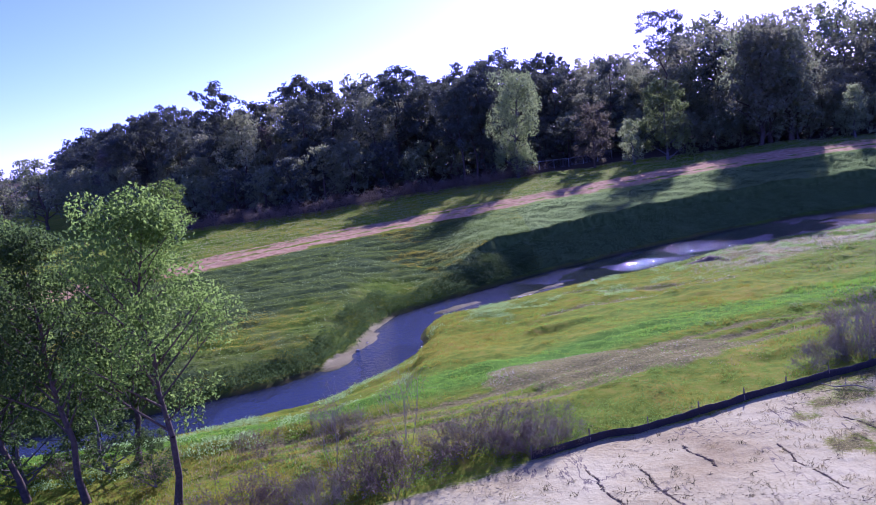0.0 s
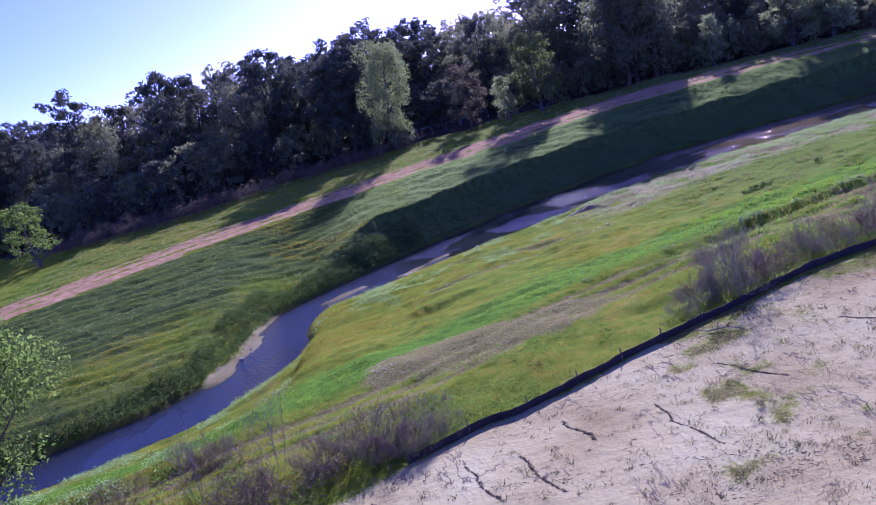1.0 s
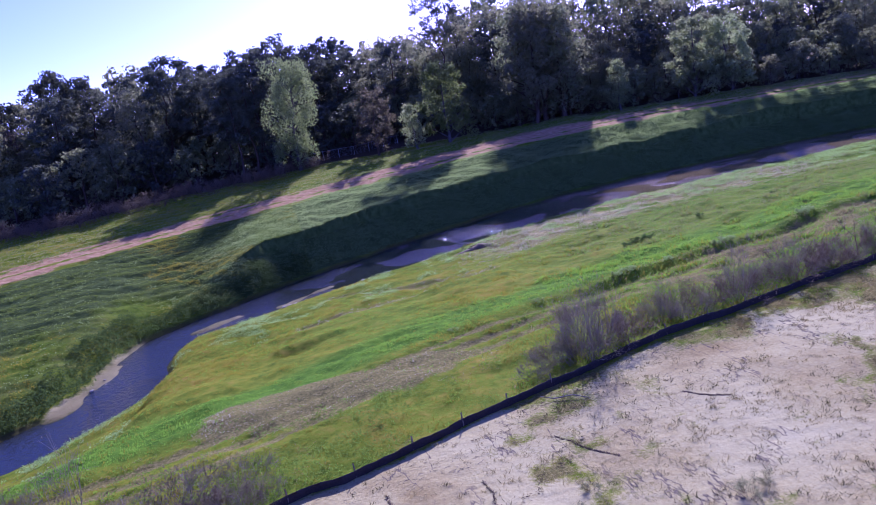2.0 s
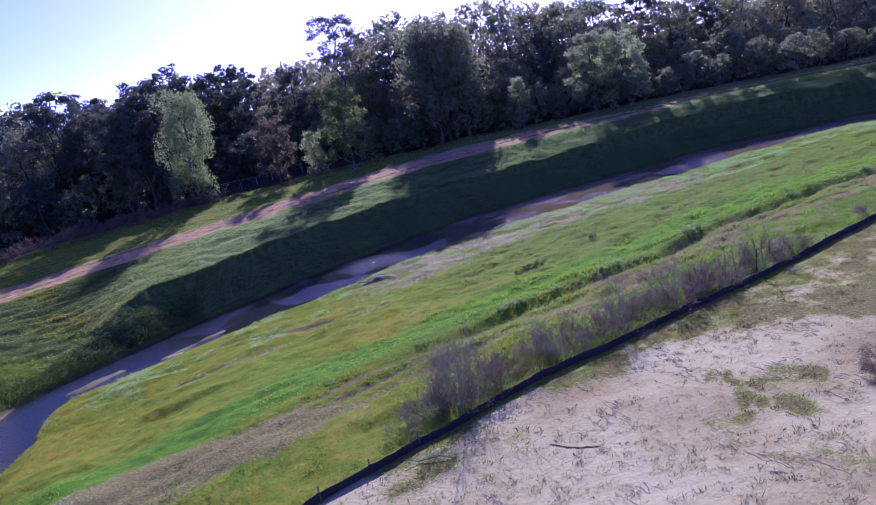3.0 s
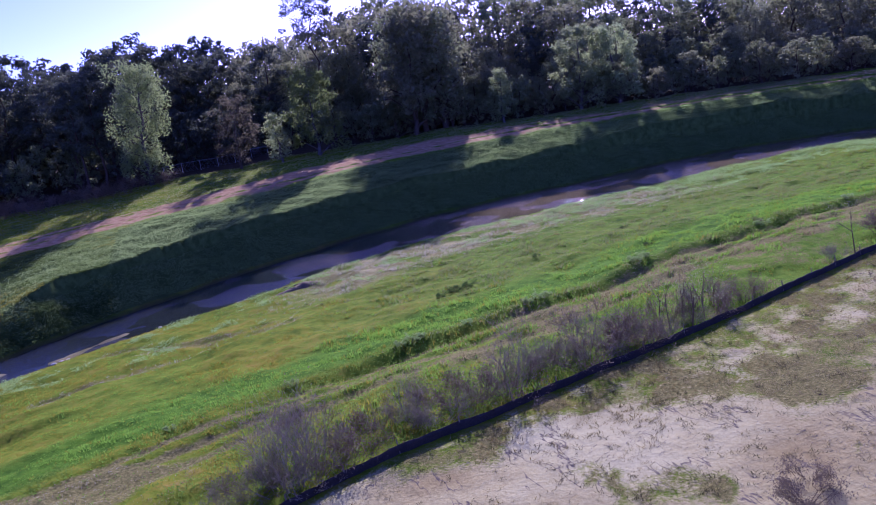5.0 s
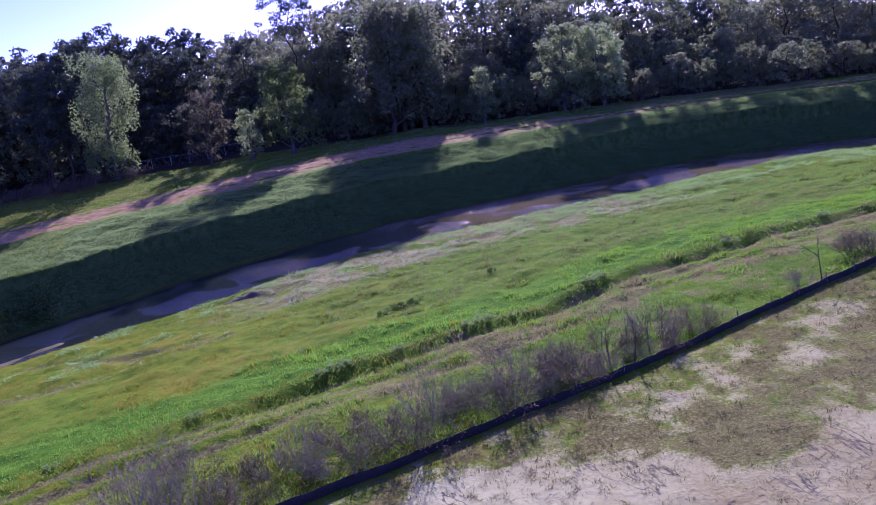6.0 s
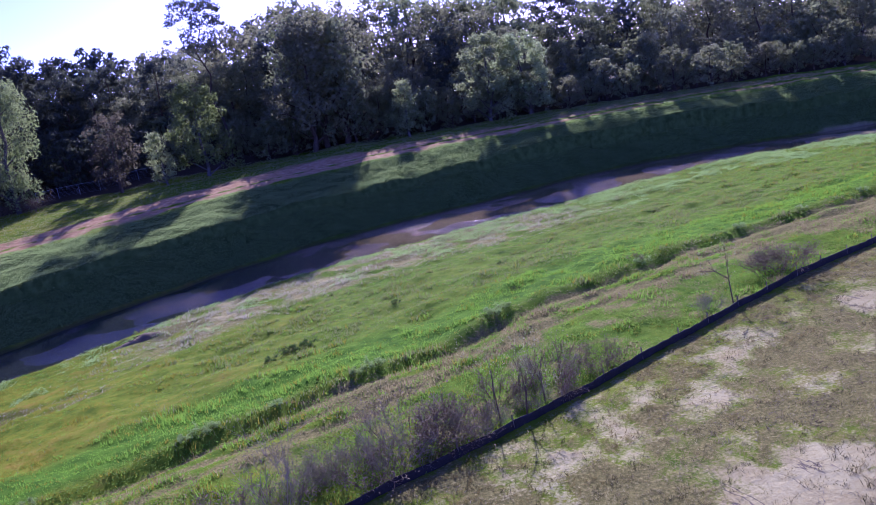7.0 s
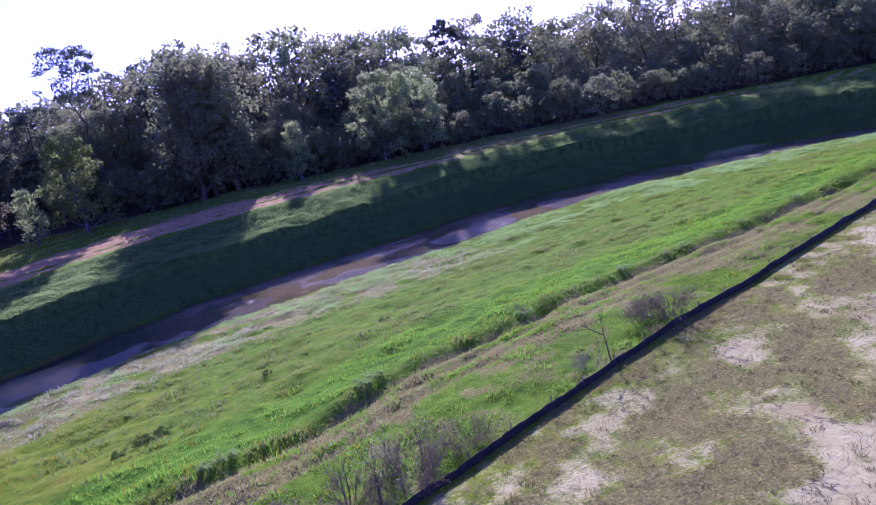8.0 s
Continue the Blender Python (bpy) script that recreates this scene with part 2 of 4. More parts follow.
def fence_y(x):
    return line(x, -60, 5, -20, 17, 1, 25.3, 5, 27.2, 6, 27.2, 11, 29.2, 17, 31.4, 24, 33.1, 30, 34.6, 39, 37.0, 46, 39.0, 57, 41.5, 69, 44.3, 90, 48.5, 130, 55)


def edge_y(x):
    """The lip between the mown terrace and the bench by the stream."""
    return 1.1 * rough(x, 0 * x, 9.0, 97, 3) + line(x, -60, 22, -10, 31.5, 2, 34.8, 7, 37.2, 13, 40, 24, 43, 35, 45.6, 39, 47.2, 50, 48.4, 60, 49.4, 81, 51.5, 130, 54)


def bench_y(x):
    """Where the near bench meets the stream."""
    return line(x, -60, 31, -22, 38, -13, 40, -8, 42, -3, 49, -2.4, 57, -1.5, 60.5, 3, 61.5, 9, 65.2, 18, 68.8, 24, 72.2, 31, 75.4, 39, 77.2, 48, 78.2, 59, 78.6, 68, 80, 80, 80.4, 91, 77.3, 104, 72, 113, 63, 130, 45)


def toe_y(x):
    """The foot of the far bank."""
    return line(x, -60, 41, -22, 44, -15, 46.5, -9.5, 51, -8, 57, -5.5, 63.5, 0, 68, 10, 74.8, 22, 81.5, 37, 87.5, 51, 89.2, 63, 89.3, 78, 89.5, 92, 85.5, 105, 82, 114, 74, 130, 56)


def road_y(x):
    return line(x, -60, 50, -23, 76, -15, 82, -5, 87, 5, 91.5, 15, 95.5, 25, 97, 38, 100, 50, 99.8, 60, 99.3, 69, 98.3, 78, 97, 92, 95, 107, 88, 130, 74)


def road_z(x):
    return line(x, -60, 3.4, -25, 3.8, 0, 4.2, 20, 4.8, 35, 5.3, 50, 5.7, 80, 5.7, 120, 5.4)


def wood_y(x):
    """The edge of the wood."""
    return line(x, -160, 330, -110, 235, -60, 140, -45, 116, -33, 104, -20, 104, 0, 112, 10, 117, 30, 119, 50, 117, 60, 115, 70, 111, 85, 106, 95, 102, 110, 95, 130, 82, 160, 60)


STREAM = np.array([(-90, 33, 2.6), (-45, 38, 2.6), (-22, 41.2, 2.5), (-15, 43.2, 2.6), (-10, 45.5, 2.8), (-6.7, 48.9, 2.7), (-5.2, 53, 2.4), (-4.7, 57.5, 2.2),
                   (-3.4, 61.5, 2.3), (1, 64.5, 3.0), (9, 69.4, 3.9), (20, 75.2, 4.6), (31, 80.3, 5.0), (40, 82.7, 5.5), (50, 83.8, 5.7), (60, 84.2, 5.7),
                   (70, 85.5, 5.6), (80, 85.3, 5.0), (91, 82.0, 4.5), (104, 76.6, 4.5), (113, 68, 4.2), (126, 52, 3.0), (160, 10, 3.0)])


def stream_distance(x, y):
    """Metres from the water's edge; negative in the water."""
    best = np.full(np.broadcast(x, y).shape, 1e9)
    for (ax, ay, aw), (bx, by, bw) in zip(STREAM[:-1], STREAM[1:]):
        dx, dy = bx - ax, by - ay
        k = np.clip(((x - ax) * dx + (y - ay) * dy) / (dx * dx + dy * dy), 0, 1)
        best = np.minimum(best, np.hypot(x - ax - k * dx, y - ay - k * dy) - aw - k * (bw - aw))
    return best + 0.9 * rough(x, y, 4.0, 151, 3)


SPITS = [((-8.7, 50.0), (-7.3, 54.0), (-6.3, 57.8)), ((-1.6, 62.0), (1.6, 64.4)), ((5.0, 64.6), (9.0, 67.6)), ((94, 82.4), (97, 81.2), (99, 79.4)), ((95, 80.6), (101, 78.0), (105, 76.2)), ((96.5, 79.4), (101, 76.8), (104, 75.2))]


def spit_z(x, y):
    """Low sand spits in the water: their height above it."""
    far = np.minimum.reduce([way_distance(x, y, way) for way in SPITS])
    return 0.09 - 0.34 * (far + 1.7 * rough(x, y, 2.2, 161, 3)) ** 2


RUTS = [((6.0, 52.0), (11, 53.6), (13, 53.8), (15.3, 54.3), (17, 54.8), (20, 56)), ((8.5, 60.2), (10.5, 60.0), (12.5, 58.5), (15, 56)), ((11, 58), (13.7, 57.2), (16, 56.6), (18.6, 57.6))]


def way_distance(x, y, way):
    best = np.full(np.shape(x), 1e9)
    for (ax, ay), (bx, by) in zip(way[:-1], way[1:]):
        dx, dy = bx - ax, by - ay
        k = np.clip(((x - ax) * dx + (y - ay) * dy) / (dx * dx + dy * dy), 0, 1)
        best = np.minimum(best, np.hypot(x - ax - k * dx, y - ay - k * dy))
    return best


def smooth(lo, hi, v):
    k = np.clip((v - lo) / (hi - lo), 0, 1)
    return k * k * (3 - 2 * k)


def ground_z(x, y):
    x, y = np.asarray(x, float), np.asarray(y, float)
    f, ed, b, t, r, w = fence_y(x), edge_y(x), bench_y(x), toe_y(x), road_y(x), wood_y(x)
    ed, b = np.maximum(ed, f + 4), np.maximum(b, ed + 4)
    t = np.maximum(t, b + 2)
    r = np.maximum(r, t + 5)
    w = np.maximum(w, r + 7)
    zr = road_z(x)
    left = smooth(5, -3, x)
    step = smooth(13, 24, x)
    rise = line(x, -60, 1.6, 0, 2.0, 30, 1.4, 60, 0.8, 100, 0.6)
    knots = [(f - 300, 3.2), (f - 20, 3.1), (f, 2.9), (ed - 4.5, 2.85), (ed - 1.0, 2.82 - 0.14 * step), (ed - 0.45, 2.82 - 0.28 * step), (ed + 0.2, 2.80 + 0.06 * step), (ed + 2.5, 2.6), (ed + 0.55 * (b - ed), 1.3),
             (b, 0.32), (t, 0.4), (t + 1.7, 2.8 - 1.9 * left), (t + 3.1, 3.7 - 2.4 * left), (r - 0.4, zr - 0.05), (r + 4.6, zr + 0.6), (w, zr + rise), (w + 40, zr + rise + 1.0),
             (w + 300, zr + 3.5), (w + 4000, zr + 3.5)]
    z = np.full(x.shape, 3.2)
    for (y0, z0), (y1, z1) in zip(knots[:-1], knots[1:]):
        k = np.clip((y - y0) / np.maximum(y1 - y0, 0.01), 0, 1)
        z = np.where(y >= y0, z0 + (z1 - z0) * k, z)
    d = stream_distance(x, y)
    drift = (x * 0.95 + y * 0.31, y * 0.95 - x * 0.31)
    lumps = rough(x, y, 7.0, 3) * 0.55 + rough(drift[0] * 0.45, drift[1], 1.5, 8, 3) * 0.42 * smooth(f, f + 3, y)
    lumps = lumps + (np.abs(rough(drift[0] * 0.3, drift[1], 3.0, 13, 3)) * -0.9 + 0.12) * smooth(ed + 3, ed + 7, y) * smooth(t, t - 2, y) * smooth(30, 10, x)
    lumps = lumps * (1 - 0.6 * smooth(t, t + 3, y) * smooth(12, 4, x))
    lumps = lumps + rough(x, y, 1.1, 171, 3) * 0.32 * smooth(ed, ed + 2, y) * smooth(t, t - 1, y) * line(x, 0, 0.35, 25, 1.0)
    groove = np.zeros_like(x)
    for off in (-0.9, -2.1, -3.4):
        groove = np.maximum(groove, 0.6 * smooth(0.5, 0.1, np.abs(y - ed - off - 0.6 * rough(x, y, 14, 41))) * smooth(-14, -6, x))
    for way in RUTS:
        groove = np.maximum(groove, smooth(0.45, 0.1, way_distance(x, y, way)))
    terrace = (np.sin((y - 0.35 * x) * 3.6 + 7 * rough(x, y, 9, 21)) * 0.065 + np.sin((y - 0.45 * x) * 1.5 + 5 * rough(x, y, 7, 23)) * 0.03 + rough(x * 0.4 + 0.2 * y, y, 0.9, 25, 2) * 0.22) * left * smooth(t, t + 4, y)
    flat = np.maximum(smooth(r - 1, r, y) * smooth(r + 5.5, r + 4.5, y), smooth(f, f - 3, y) * 0.7)
    z = z + (lumps + terrace) * (1 - 0.7 * flat) * smooth(0.2, 2.5, d) - 0.16 * groove
    crest = smooth(t, t + 2, y) * smooth(r - 1, r - 4, y)
    z = z + crest * (rough(x, y, 4.0, 111, 3) * 0.45 + rough(x, y, 1.2, 117, 2) * 0.35) * (0.35 + 0.65 * smooth(2, 12, x))
    far_out = np.maximum(np.abs(x - 30) - 150, 0) + np.maximum(y - 200, 0) + np.maximum(-60 - y, 0)
    z = z + far_out * 0.004
    cut = 0.04 + np.where(d > 0, d * (0.75 + 0.5 * rough(x, y, 3.0, 5)) + 0.02, d * 0.35)
    low = np.where(d < 3.5, np.minimum(z, np.maximum(cut, -0.5)), z)
    return np.where(d < 0.3, np.maximum(low, spit_z(x, y)), low)


def mesh_of(name, verts, faces, smooth_shade=False):
    me = bpy.data.meshes.new(name)
    verts, faces = np.asarray(verts, np.float32), np.asarray(faces, np.int32)
    count, size = faces.shape
    me.vertices.add(len(verts))
    me.vertices.foreach_set("co", verts.ravel())
    me.loops.add(count * size)
    me.loops.foreach_set("vertex_index", faces.ravel())
    me.polygons.add(count)
    me.polygons.foreach_set("loop_start", np.arange(0, count * size, size, dtype=np.int32))
    me.polygons.foreach_set("use_smooth", np.full(count, smooth_shade))
    me.update(calc_edges=True)
    return me


def part(name, mesh, material, parent=None, label=""):
    """Links a mesh as one object under a thing or a part."""
    if isinstance(mesh, bmesh.types.BMesh):
        me = bpy.data.meshes.new(name)
        mesh.to_mesh(me)
        mesh.free()
        mesh = me
    if not mesh.materials:
        mesh.materials.append(material)
    ob = new(name, mesh)
    if parent is not None:
        ob.parent = parent
    return tagged(ob, label)


def thing(name, m, label, category, group=""):
    ob = new(name)
    ob.matrix_basis = m
    ob.empty_display_size = 0.3
    return tagged(ob, label, category, group)


def steps(lo, hi, fine, grow, reach):
    """Even steps from lo to hi that widen outside, out to reach."""
    inside = list(np.arange(lo, hi + fine, fine))
    out, step = [], fine
    while not out or out[-1] < reach:
        step *= grow
        out.append((out[-1] if out else 0) + step)
    return np.array([lo - o for o in reversed(out)] + inside + [inside[-1] + o for o in out])


def build_ground():
    xs, ys = steps(-30, 108, 0.42, 1.2, 2500), steps(16, 118, 0.38, 1.2, 2500)
    gx, gy = np.meshgrid(xs, ys)
    x, y = gx.ravel(), gy.ravel()
    z = ground_z(x, y)
    nx, ny = len(xs), len(ys)
    i = (np.arange(ny - 1)[:, None] * nx + np.arange(nx - 1)[None]).ravel()
    me = mesh_of("ground", np.stack([x, y, z], 1), np.stack([i, i + 1, i + nx + 1, i + nx], 1), True)
    for name, values in zones(x, y).items():
        me.attributes.new(name, "FLOAT", "POINT").data.foreach_set("value", values.astype(np.float32))
    return tagged(part("ground", me, GROUND), "grassy stream valley with sandy field and clay track", "ground", kind="structure")


def zones(x, y):
    """What covers the ground at each place: masks from 0 to 1."""
    f, ed, b, t, r, w = fence_y(x), edge_y(x), bench_y(x), toe_y(x), road_y(x), wood_y(x)
    d = stream_distance(x, y)
    n1, n2, n3 = rough(x, y, 6, 31), rough(x, y, 2.2, 37), rough(x, y, 14, 41)
    side = (y - f)
    grassy = line(x, -10, -0.35, 8, -0.25, 16, -0.05, 30, 0.0, 45, 0.10, 70, 0.15) + 0.22 * smooth(-7, -1, side) * smooth(9, 16, x) + n1 * 0.9 + n2 * 0.5 - 0.9 * smooth(-8.5, -12.5, side + 4 * n1) + 0.3 * smooth(-3.5, -1, side + n1) * smooth(12, 22, x)
    grassy = smooth(-0.2, 0.3, grassy)
    n0 = rough(x, y, 0.9, 47, 2)
    grassy = np.clip(grassy * (0.75 + 0.9 * n2 + 0.9 * n0) + 0.5 * smooth(0.16, 0.3, n0 + 0.4 * n1) * smooth(2, 18, x), 0, 1)
    sand = smooth(0.2, -0.6, side + 0.8 * n2) * (1 - 0.95 * grassy)
    near_side = smooth(0.5, -1.5, y - 0.5 * (b + t)) * smooth(-4, 0, x)
    bend = smooth(5.0, 2.0, np.hypot((x + 7.2), (y - 58) * 0.6))
    bar = 0.8 * smooth(1.0, 0.2, d + 2.6 * n1 + 1.2 * n2 + 0.4) * near_side + smooth(1.0, -0.2, d + 1.2 * n1) * bend + smooth(1.6, 0.2, d + 1.2 * n1) * smooth(7, 4, np.hypot(x - 100, (y - 80) * 1.3))
    strip = smooth(1.6, 0.6, np.abs(y - (b - 5.2 + 2 * n3))) * smooth(28, 36, x) * smooth(62, 50, x) * (0.75 + n2)
    sand = np.maximum.reduce([sand, bar * 0.75, strip * 0.5 * (1 + 2.0 * n0), (0.75 + 0.6 * n0) * smooth(-0.05, 0.04, spit_z(x, y)) * smooth(0.8, 0.2, d)])
    pale = smooth(0.0, 0.25, n2 + 0.4 * n1 + 0.26) * smooth(b - 14, b - 9, y) * smooth(16, 26, x) * smooth(66, 52, x) * smooth(0.5, 2.0, d) * (y < t)
    sand = np.maximum(sand, pale * (0.36 + 0.4 * n0))
    clay = smooth(-0.3, 0.9, y - r + 2.4 * n2 + 1.2 * n1 + 1.0 * n0) * smooth(1.4, 0.0, y - r + 1.6 * n1 + 2.6 * n2 + 1.2 * n0 - line(x, 12, 3.8, 26, 6.6, 42, 6.6, 54, 3.8))
    for off in (1.1, 2.9, 5.0):
        clay = np.maximum(clay, 0.9 * smooth(0.6, 0.2, np.abs(y - r - off - 0.8 * n3)))
    median = smooth(0.7, 0.2, np.abs(y - r - 2.1 - n1)) * (0.55 + 0.8 * n0)
    clay = clay * (1 - median) * line(x, -40, 1, 45, 1, 60, 0.75, 80, 0.55, 130, 0.5)
    track = np.zeros_like(x)
    for off in (-0.9, -2.1, -3.4):
        track = np.maximum(track, smooth(0.42, 0.15, np.abs(y - ed - off - 0.6 * n3)) * (1.0 + 0.8 * n2))
    track = track * smooth(-14, -6, x)
    patch = 1.2 * smooth(1.0, 0.65, np.hypot((x - 7.0 - 0.9 * (y - 36)) / 6.4, (y - 35.6) / 2.7) + 0.8 * n2)
    dull = smooth(-0.02, 0.14, 0.4 * n1 + 0.9 * n2 + line(x, -30, 0, 20, 0.02, 45, 0.14, 90, 0.1)) * smooth(0.4, -0.6, y - ed) * smooth(-0.5, 0.6, side)
    grassy_field = grassy * (1 - sand) * smooth(-0.35, 0.1, n2 - n3 + 0.1) * (side < 0)
    ruts = np.maximum.reduce([smooth(0.8, 0.2, way_distance(x, y, way) + n2) for way in RUTS])
    dry = np.clip(np.maximum.reduce([track, patch, 0.55 * ruts, dull * (0.3 + 0.3 * smooth(18, 30, x) + 0.4 * smooth(-5.2, -3.8, y - ed + 3 * n1) * smooth(18, 30, x)) * (0.8 + 1.6 * n0), pale * 0.85, (0.80 + 1.0 * n2 + 0.6 * n0 - 0.25 * smooth(-4, -1, side)) * (side < 0) * (1 - sand), 0.5 * grassy_field]), 0, 1)
    lane = smooth(0.2, 1.2, y - ed) * smooth(6.5, 4.0, y - ed + 2 * n1)
    olive = np.clip(np.maximum((1 - lane) * (0.7 + 0.8 * n1) * line(x, 16, 1, 36, 0.35), 0.7 * (side < 0)), 0, 1)
    # on the left slope this layer darkens the ground colour for grazing light
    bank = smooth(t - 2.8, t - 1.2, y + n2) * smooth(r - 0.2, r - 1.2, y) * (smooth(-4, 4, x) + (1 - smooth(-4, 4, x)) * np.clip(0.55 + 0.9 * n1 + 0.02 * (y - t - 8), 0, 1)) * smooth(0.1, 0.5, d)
    return dict(bank=bank, sand=sand, clay=clay, dry=dry, olive=olive, litter=smooth(-3, 2, y - w + 5 * n1), wet=smooth(0.5, 0.0, d + 0.5 * n2) * (1 - 0.4 * sand))


build_ground()


def build_water():
    pts = []
    for (ax, ay, aw), (bx, by, bw) in zip(STREAM[:-1], STREAM[1:]):
        for k in np.linspace(0, 1, 8, endpoint=False):
            pts.append((ax + k * (bx - ax), ay + k * (by - ay), aw + k * (bw - aw) + 0.9))
    pts = np.array(pts)
    along = np.gradient(pts[:, :2], axis=0)
    for _ in range(4):
        along[1:-1] = (along[:-2] + along[1:-1] + along[2:]) / 3
    side = np.stack([-along[:, 1], along[:, 0]], 1) / np.linalg.norm(along, axis=1)[:, None]
    verts = [(*(p[:2] + k * p[2] * s), 0.0) for p, s in zip(pts, side) for k in (-1, 0, 1)]
    faces = [(3 * i + j, 3 * i + 3 + j, 3 * i + 4 + j, 3 * i + 1 + j) for i in range(len(pts) - 1) for j in (0, 1)]
    return tagged(part("water", mesh_of("water", verts, faces, True), WATER), "shallow brown stream with ripples reflecting sky", "water", kind="structure")


build_water()

# ---- plants ----


def tubes(segments, sides=5):
    """A mesh of tapered limbs: rows of start, end and their radii."""
    seg = np.asarray(segments, float)
    p0, p1, r0, r1 = seg[:, 0:3], seg[:, 3:6], seg[:, 6], seg[:, 7]
    axis = p1 - p0
    axis = axis / np.maximum(np.linalg.norm(axis, axis=1), 1e-6)[:, None]
    u = np.cross(axis, np.where(np.abs(axis[:, 2:3]) < 0.9, [[0, 0, 1.0]], [[1.0, 0, 0]]))
    u /= np.linalg.norm(u, axis=1)[:, None]
    v = np.cross(axis, u)
    ang = np.linspace(0, 2 * np.pi, sides, endpoint=False)
    ring = u[:, None] * np.cos(ang)[None, :, None] + v[:, None] * np.sin(ang)[None, :, None]
    verts = np.concatenate([p0[:, None] + ring * r0[:, None, None], p1[:, None] + ring * r1[:, None, None]], 1).reshape(-1, 3)
    k = np.arange(sides)
    quad = np.stack([k, (k + 1) % sides, (k + 1) % sides + sides, k + sides], 1)
    faces = (quad[None] + (np.arange(len(seg)) * 2 * sides)[:, None, None]).reshape(-1, 4)
    return verts, faces


def leaves(rng, centres, size, spread_up=0.5, stretch=1.0):
    """Small four-cornered leaves at the centres, each turned its own way."""
    n = len(centres)
    nrm = rng.normal(size=(n, 3)) * (1, 1, spread_up) + (0, 0, 0.25)
    nrm /= np.linalg.norm(nrm, axis=1)[:, None]
    u = np.cross(nrm, rng.normal(size=(n, 3)))
    u /= np.linalg.norm(u, axis=1)[:, None]
    v = np.cross(nrm, u)
    s = size * rng.uniform(0.6, 1.3, (n, 1))
    bend = nrm * s * 0.25
    verts = np.stack([centres - u * s * stretch, centres - v * s * 0.6 + bend, centres + u * s * stretch, centres + v * s * 0.6 + bend], 1)
    return verts.reshape(-1, 3), np.arange(4 * n).reshape(-1, 4)


def limbs(rng, base, top, radius, count, reach, start, rise, bend=0.06):
    """A trunk with limbs; returns the segments and the tips."""
    seg, tips = [], []
    n = 7
    pts = [np.array(base, float)]
    for i in range(1, n + 1):
        k = i / n
        p = np.array(base) + (np.array(top) - np.array(base)) * k
        p[:2] += rng.normal(size=2) * bend * np.linalg.norm(np.array(top) - np.array(base)) * 0.3
        pts.append(p)
    rad = [radius * (1 - 0.85 * i / n) for i in range(n + 1)]
    rad[0] *= 1.35
    for i in range(n):
        seg.append((*pts[i], *pts[i + 1], rad[i], rad[i + 1]))
    tips.append(pts[-1])
    for j in range(count):
        k = start + (1 - start) * (j + rng.uniform(0, 0.8)) / count
        i = min(int(k * n), n - 1)
        p = pts[i] + (pts[i + 1] - pts[i]) * (k * n - i)
        ang = j * 2.4 + rng.uniform(-0.5, 0.5)
        length = reach(k) * rng.uniform(0.75, 1.15)
        way = np.array([math.cos(ang), math.sin(ang), rise + rng.uniform(-0.15, 0.2)])
        way /= np.linalg.norm(way)
        r = max(0.012, radius * 0.45 * (1 - k * 0.7))
        mid = p + way * length * 0.5 + (0, 0, 0.05 * length)
        end = p + way * length + np.array([0, 0, 0.12 * length])
        seg.append((*p, *mid, r, r * 0.65))
        seg.append((*mid, *end, r * 0.65, r * 0.25))
        tips.append(end)
        for _ in range(3):
            k2 = rng.uniform(0.35, 0.9)
            q = p + (end - p) * k2
            out = rng.normal(size=3) * (1, 1, 0.7) + way * 0.6 + (0, 0, 0.3)
            q2 = q + out / np.linalg.norm(out) * length * rng.uniform(0.25, 0.5)
            seg.append((*q, *q2, r * 0.4, r * 0.12))
            tips.append(q2)
    return seg, np.array(tips)


def clumps(rng, tips, per_tip, radius, squash=0.75, droop=0.0):
    pts = np.repeat(tips, per_tip, 0)
    off = rng.normal(size=pts.shape)
    off *= (rng.uniform(0.25, 1.0, len(pts)) ** 0.5 * radius / np.maximum(np.linalg.norm(off, axis=1), 1e-6))[:, None]
    off[:, 2] = off[:, 2] * squash - droop * rng.uniform(0, 1, len(pts)) ** 1.3
    return pts + off


def tufted(rng, centres, radii, per, size, squash=0.8, ragged=0.6, stretch=1.0):
    """Leaves laid round the centres like the skin of rounded tufts, most of them facing outwards."""
    c, r = np.repeat(centres, per, 0), np.repeat(radii, per)[:, None]
    out = rng.normal(size=c.shape)
    out /= np.linalg.norm(out, axis=1)[:, None]
    pos = c + out * r * rng.uniform(0.15, 1.0, (len(c), 1)) ** 0.45 * (1, 1, squash)
    nrm = out + rng.normal(size=out.shape) * ragged + (0, 0, 0.25)
    nrm /= np.linalg.norm(nrm, axis=1)[:, None]
    u = np.cross(nrm, rng.normal(size=out.shape))
    u /= np.linalg.norm(u, axis=1)[:, None]
    v = np.cross(nrm, u)
    s = size * rng.uniform(0.55, 1.35, (len(c), 1))
    verts = np.stack([pos - u * s * stretch, pos - v * s * 0.65 + nrm * s * 0.2, pos + u * s * stretch, pos + v * s * 0.65 + nrm * s * 0.2], 1)
    return verts.reshape(-1, 3), np.arange(4 * len(c)).reshape(-1, 4)


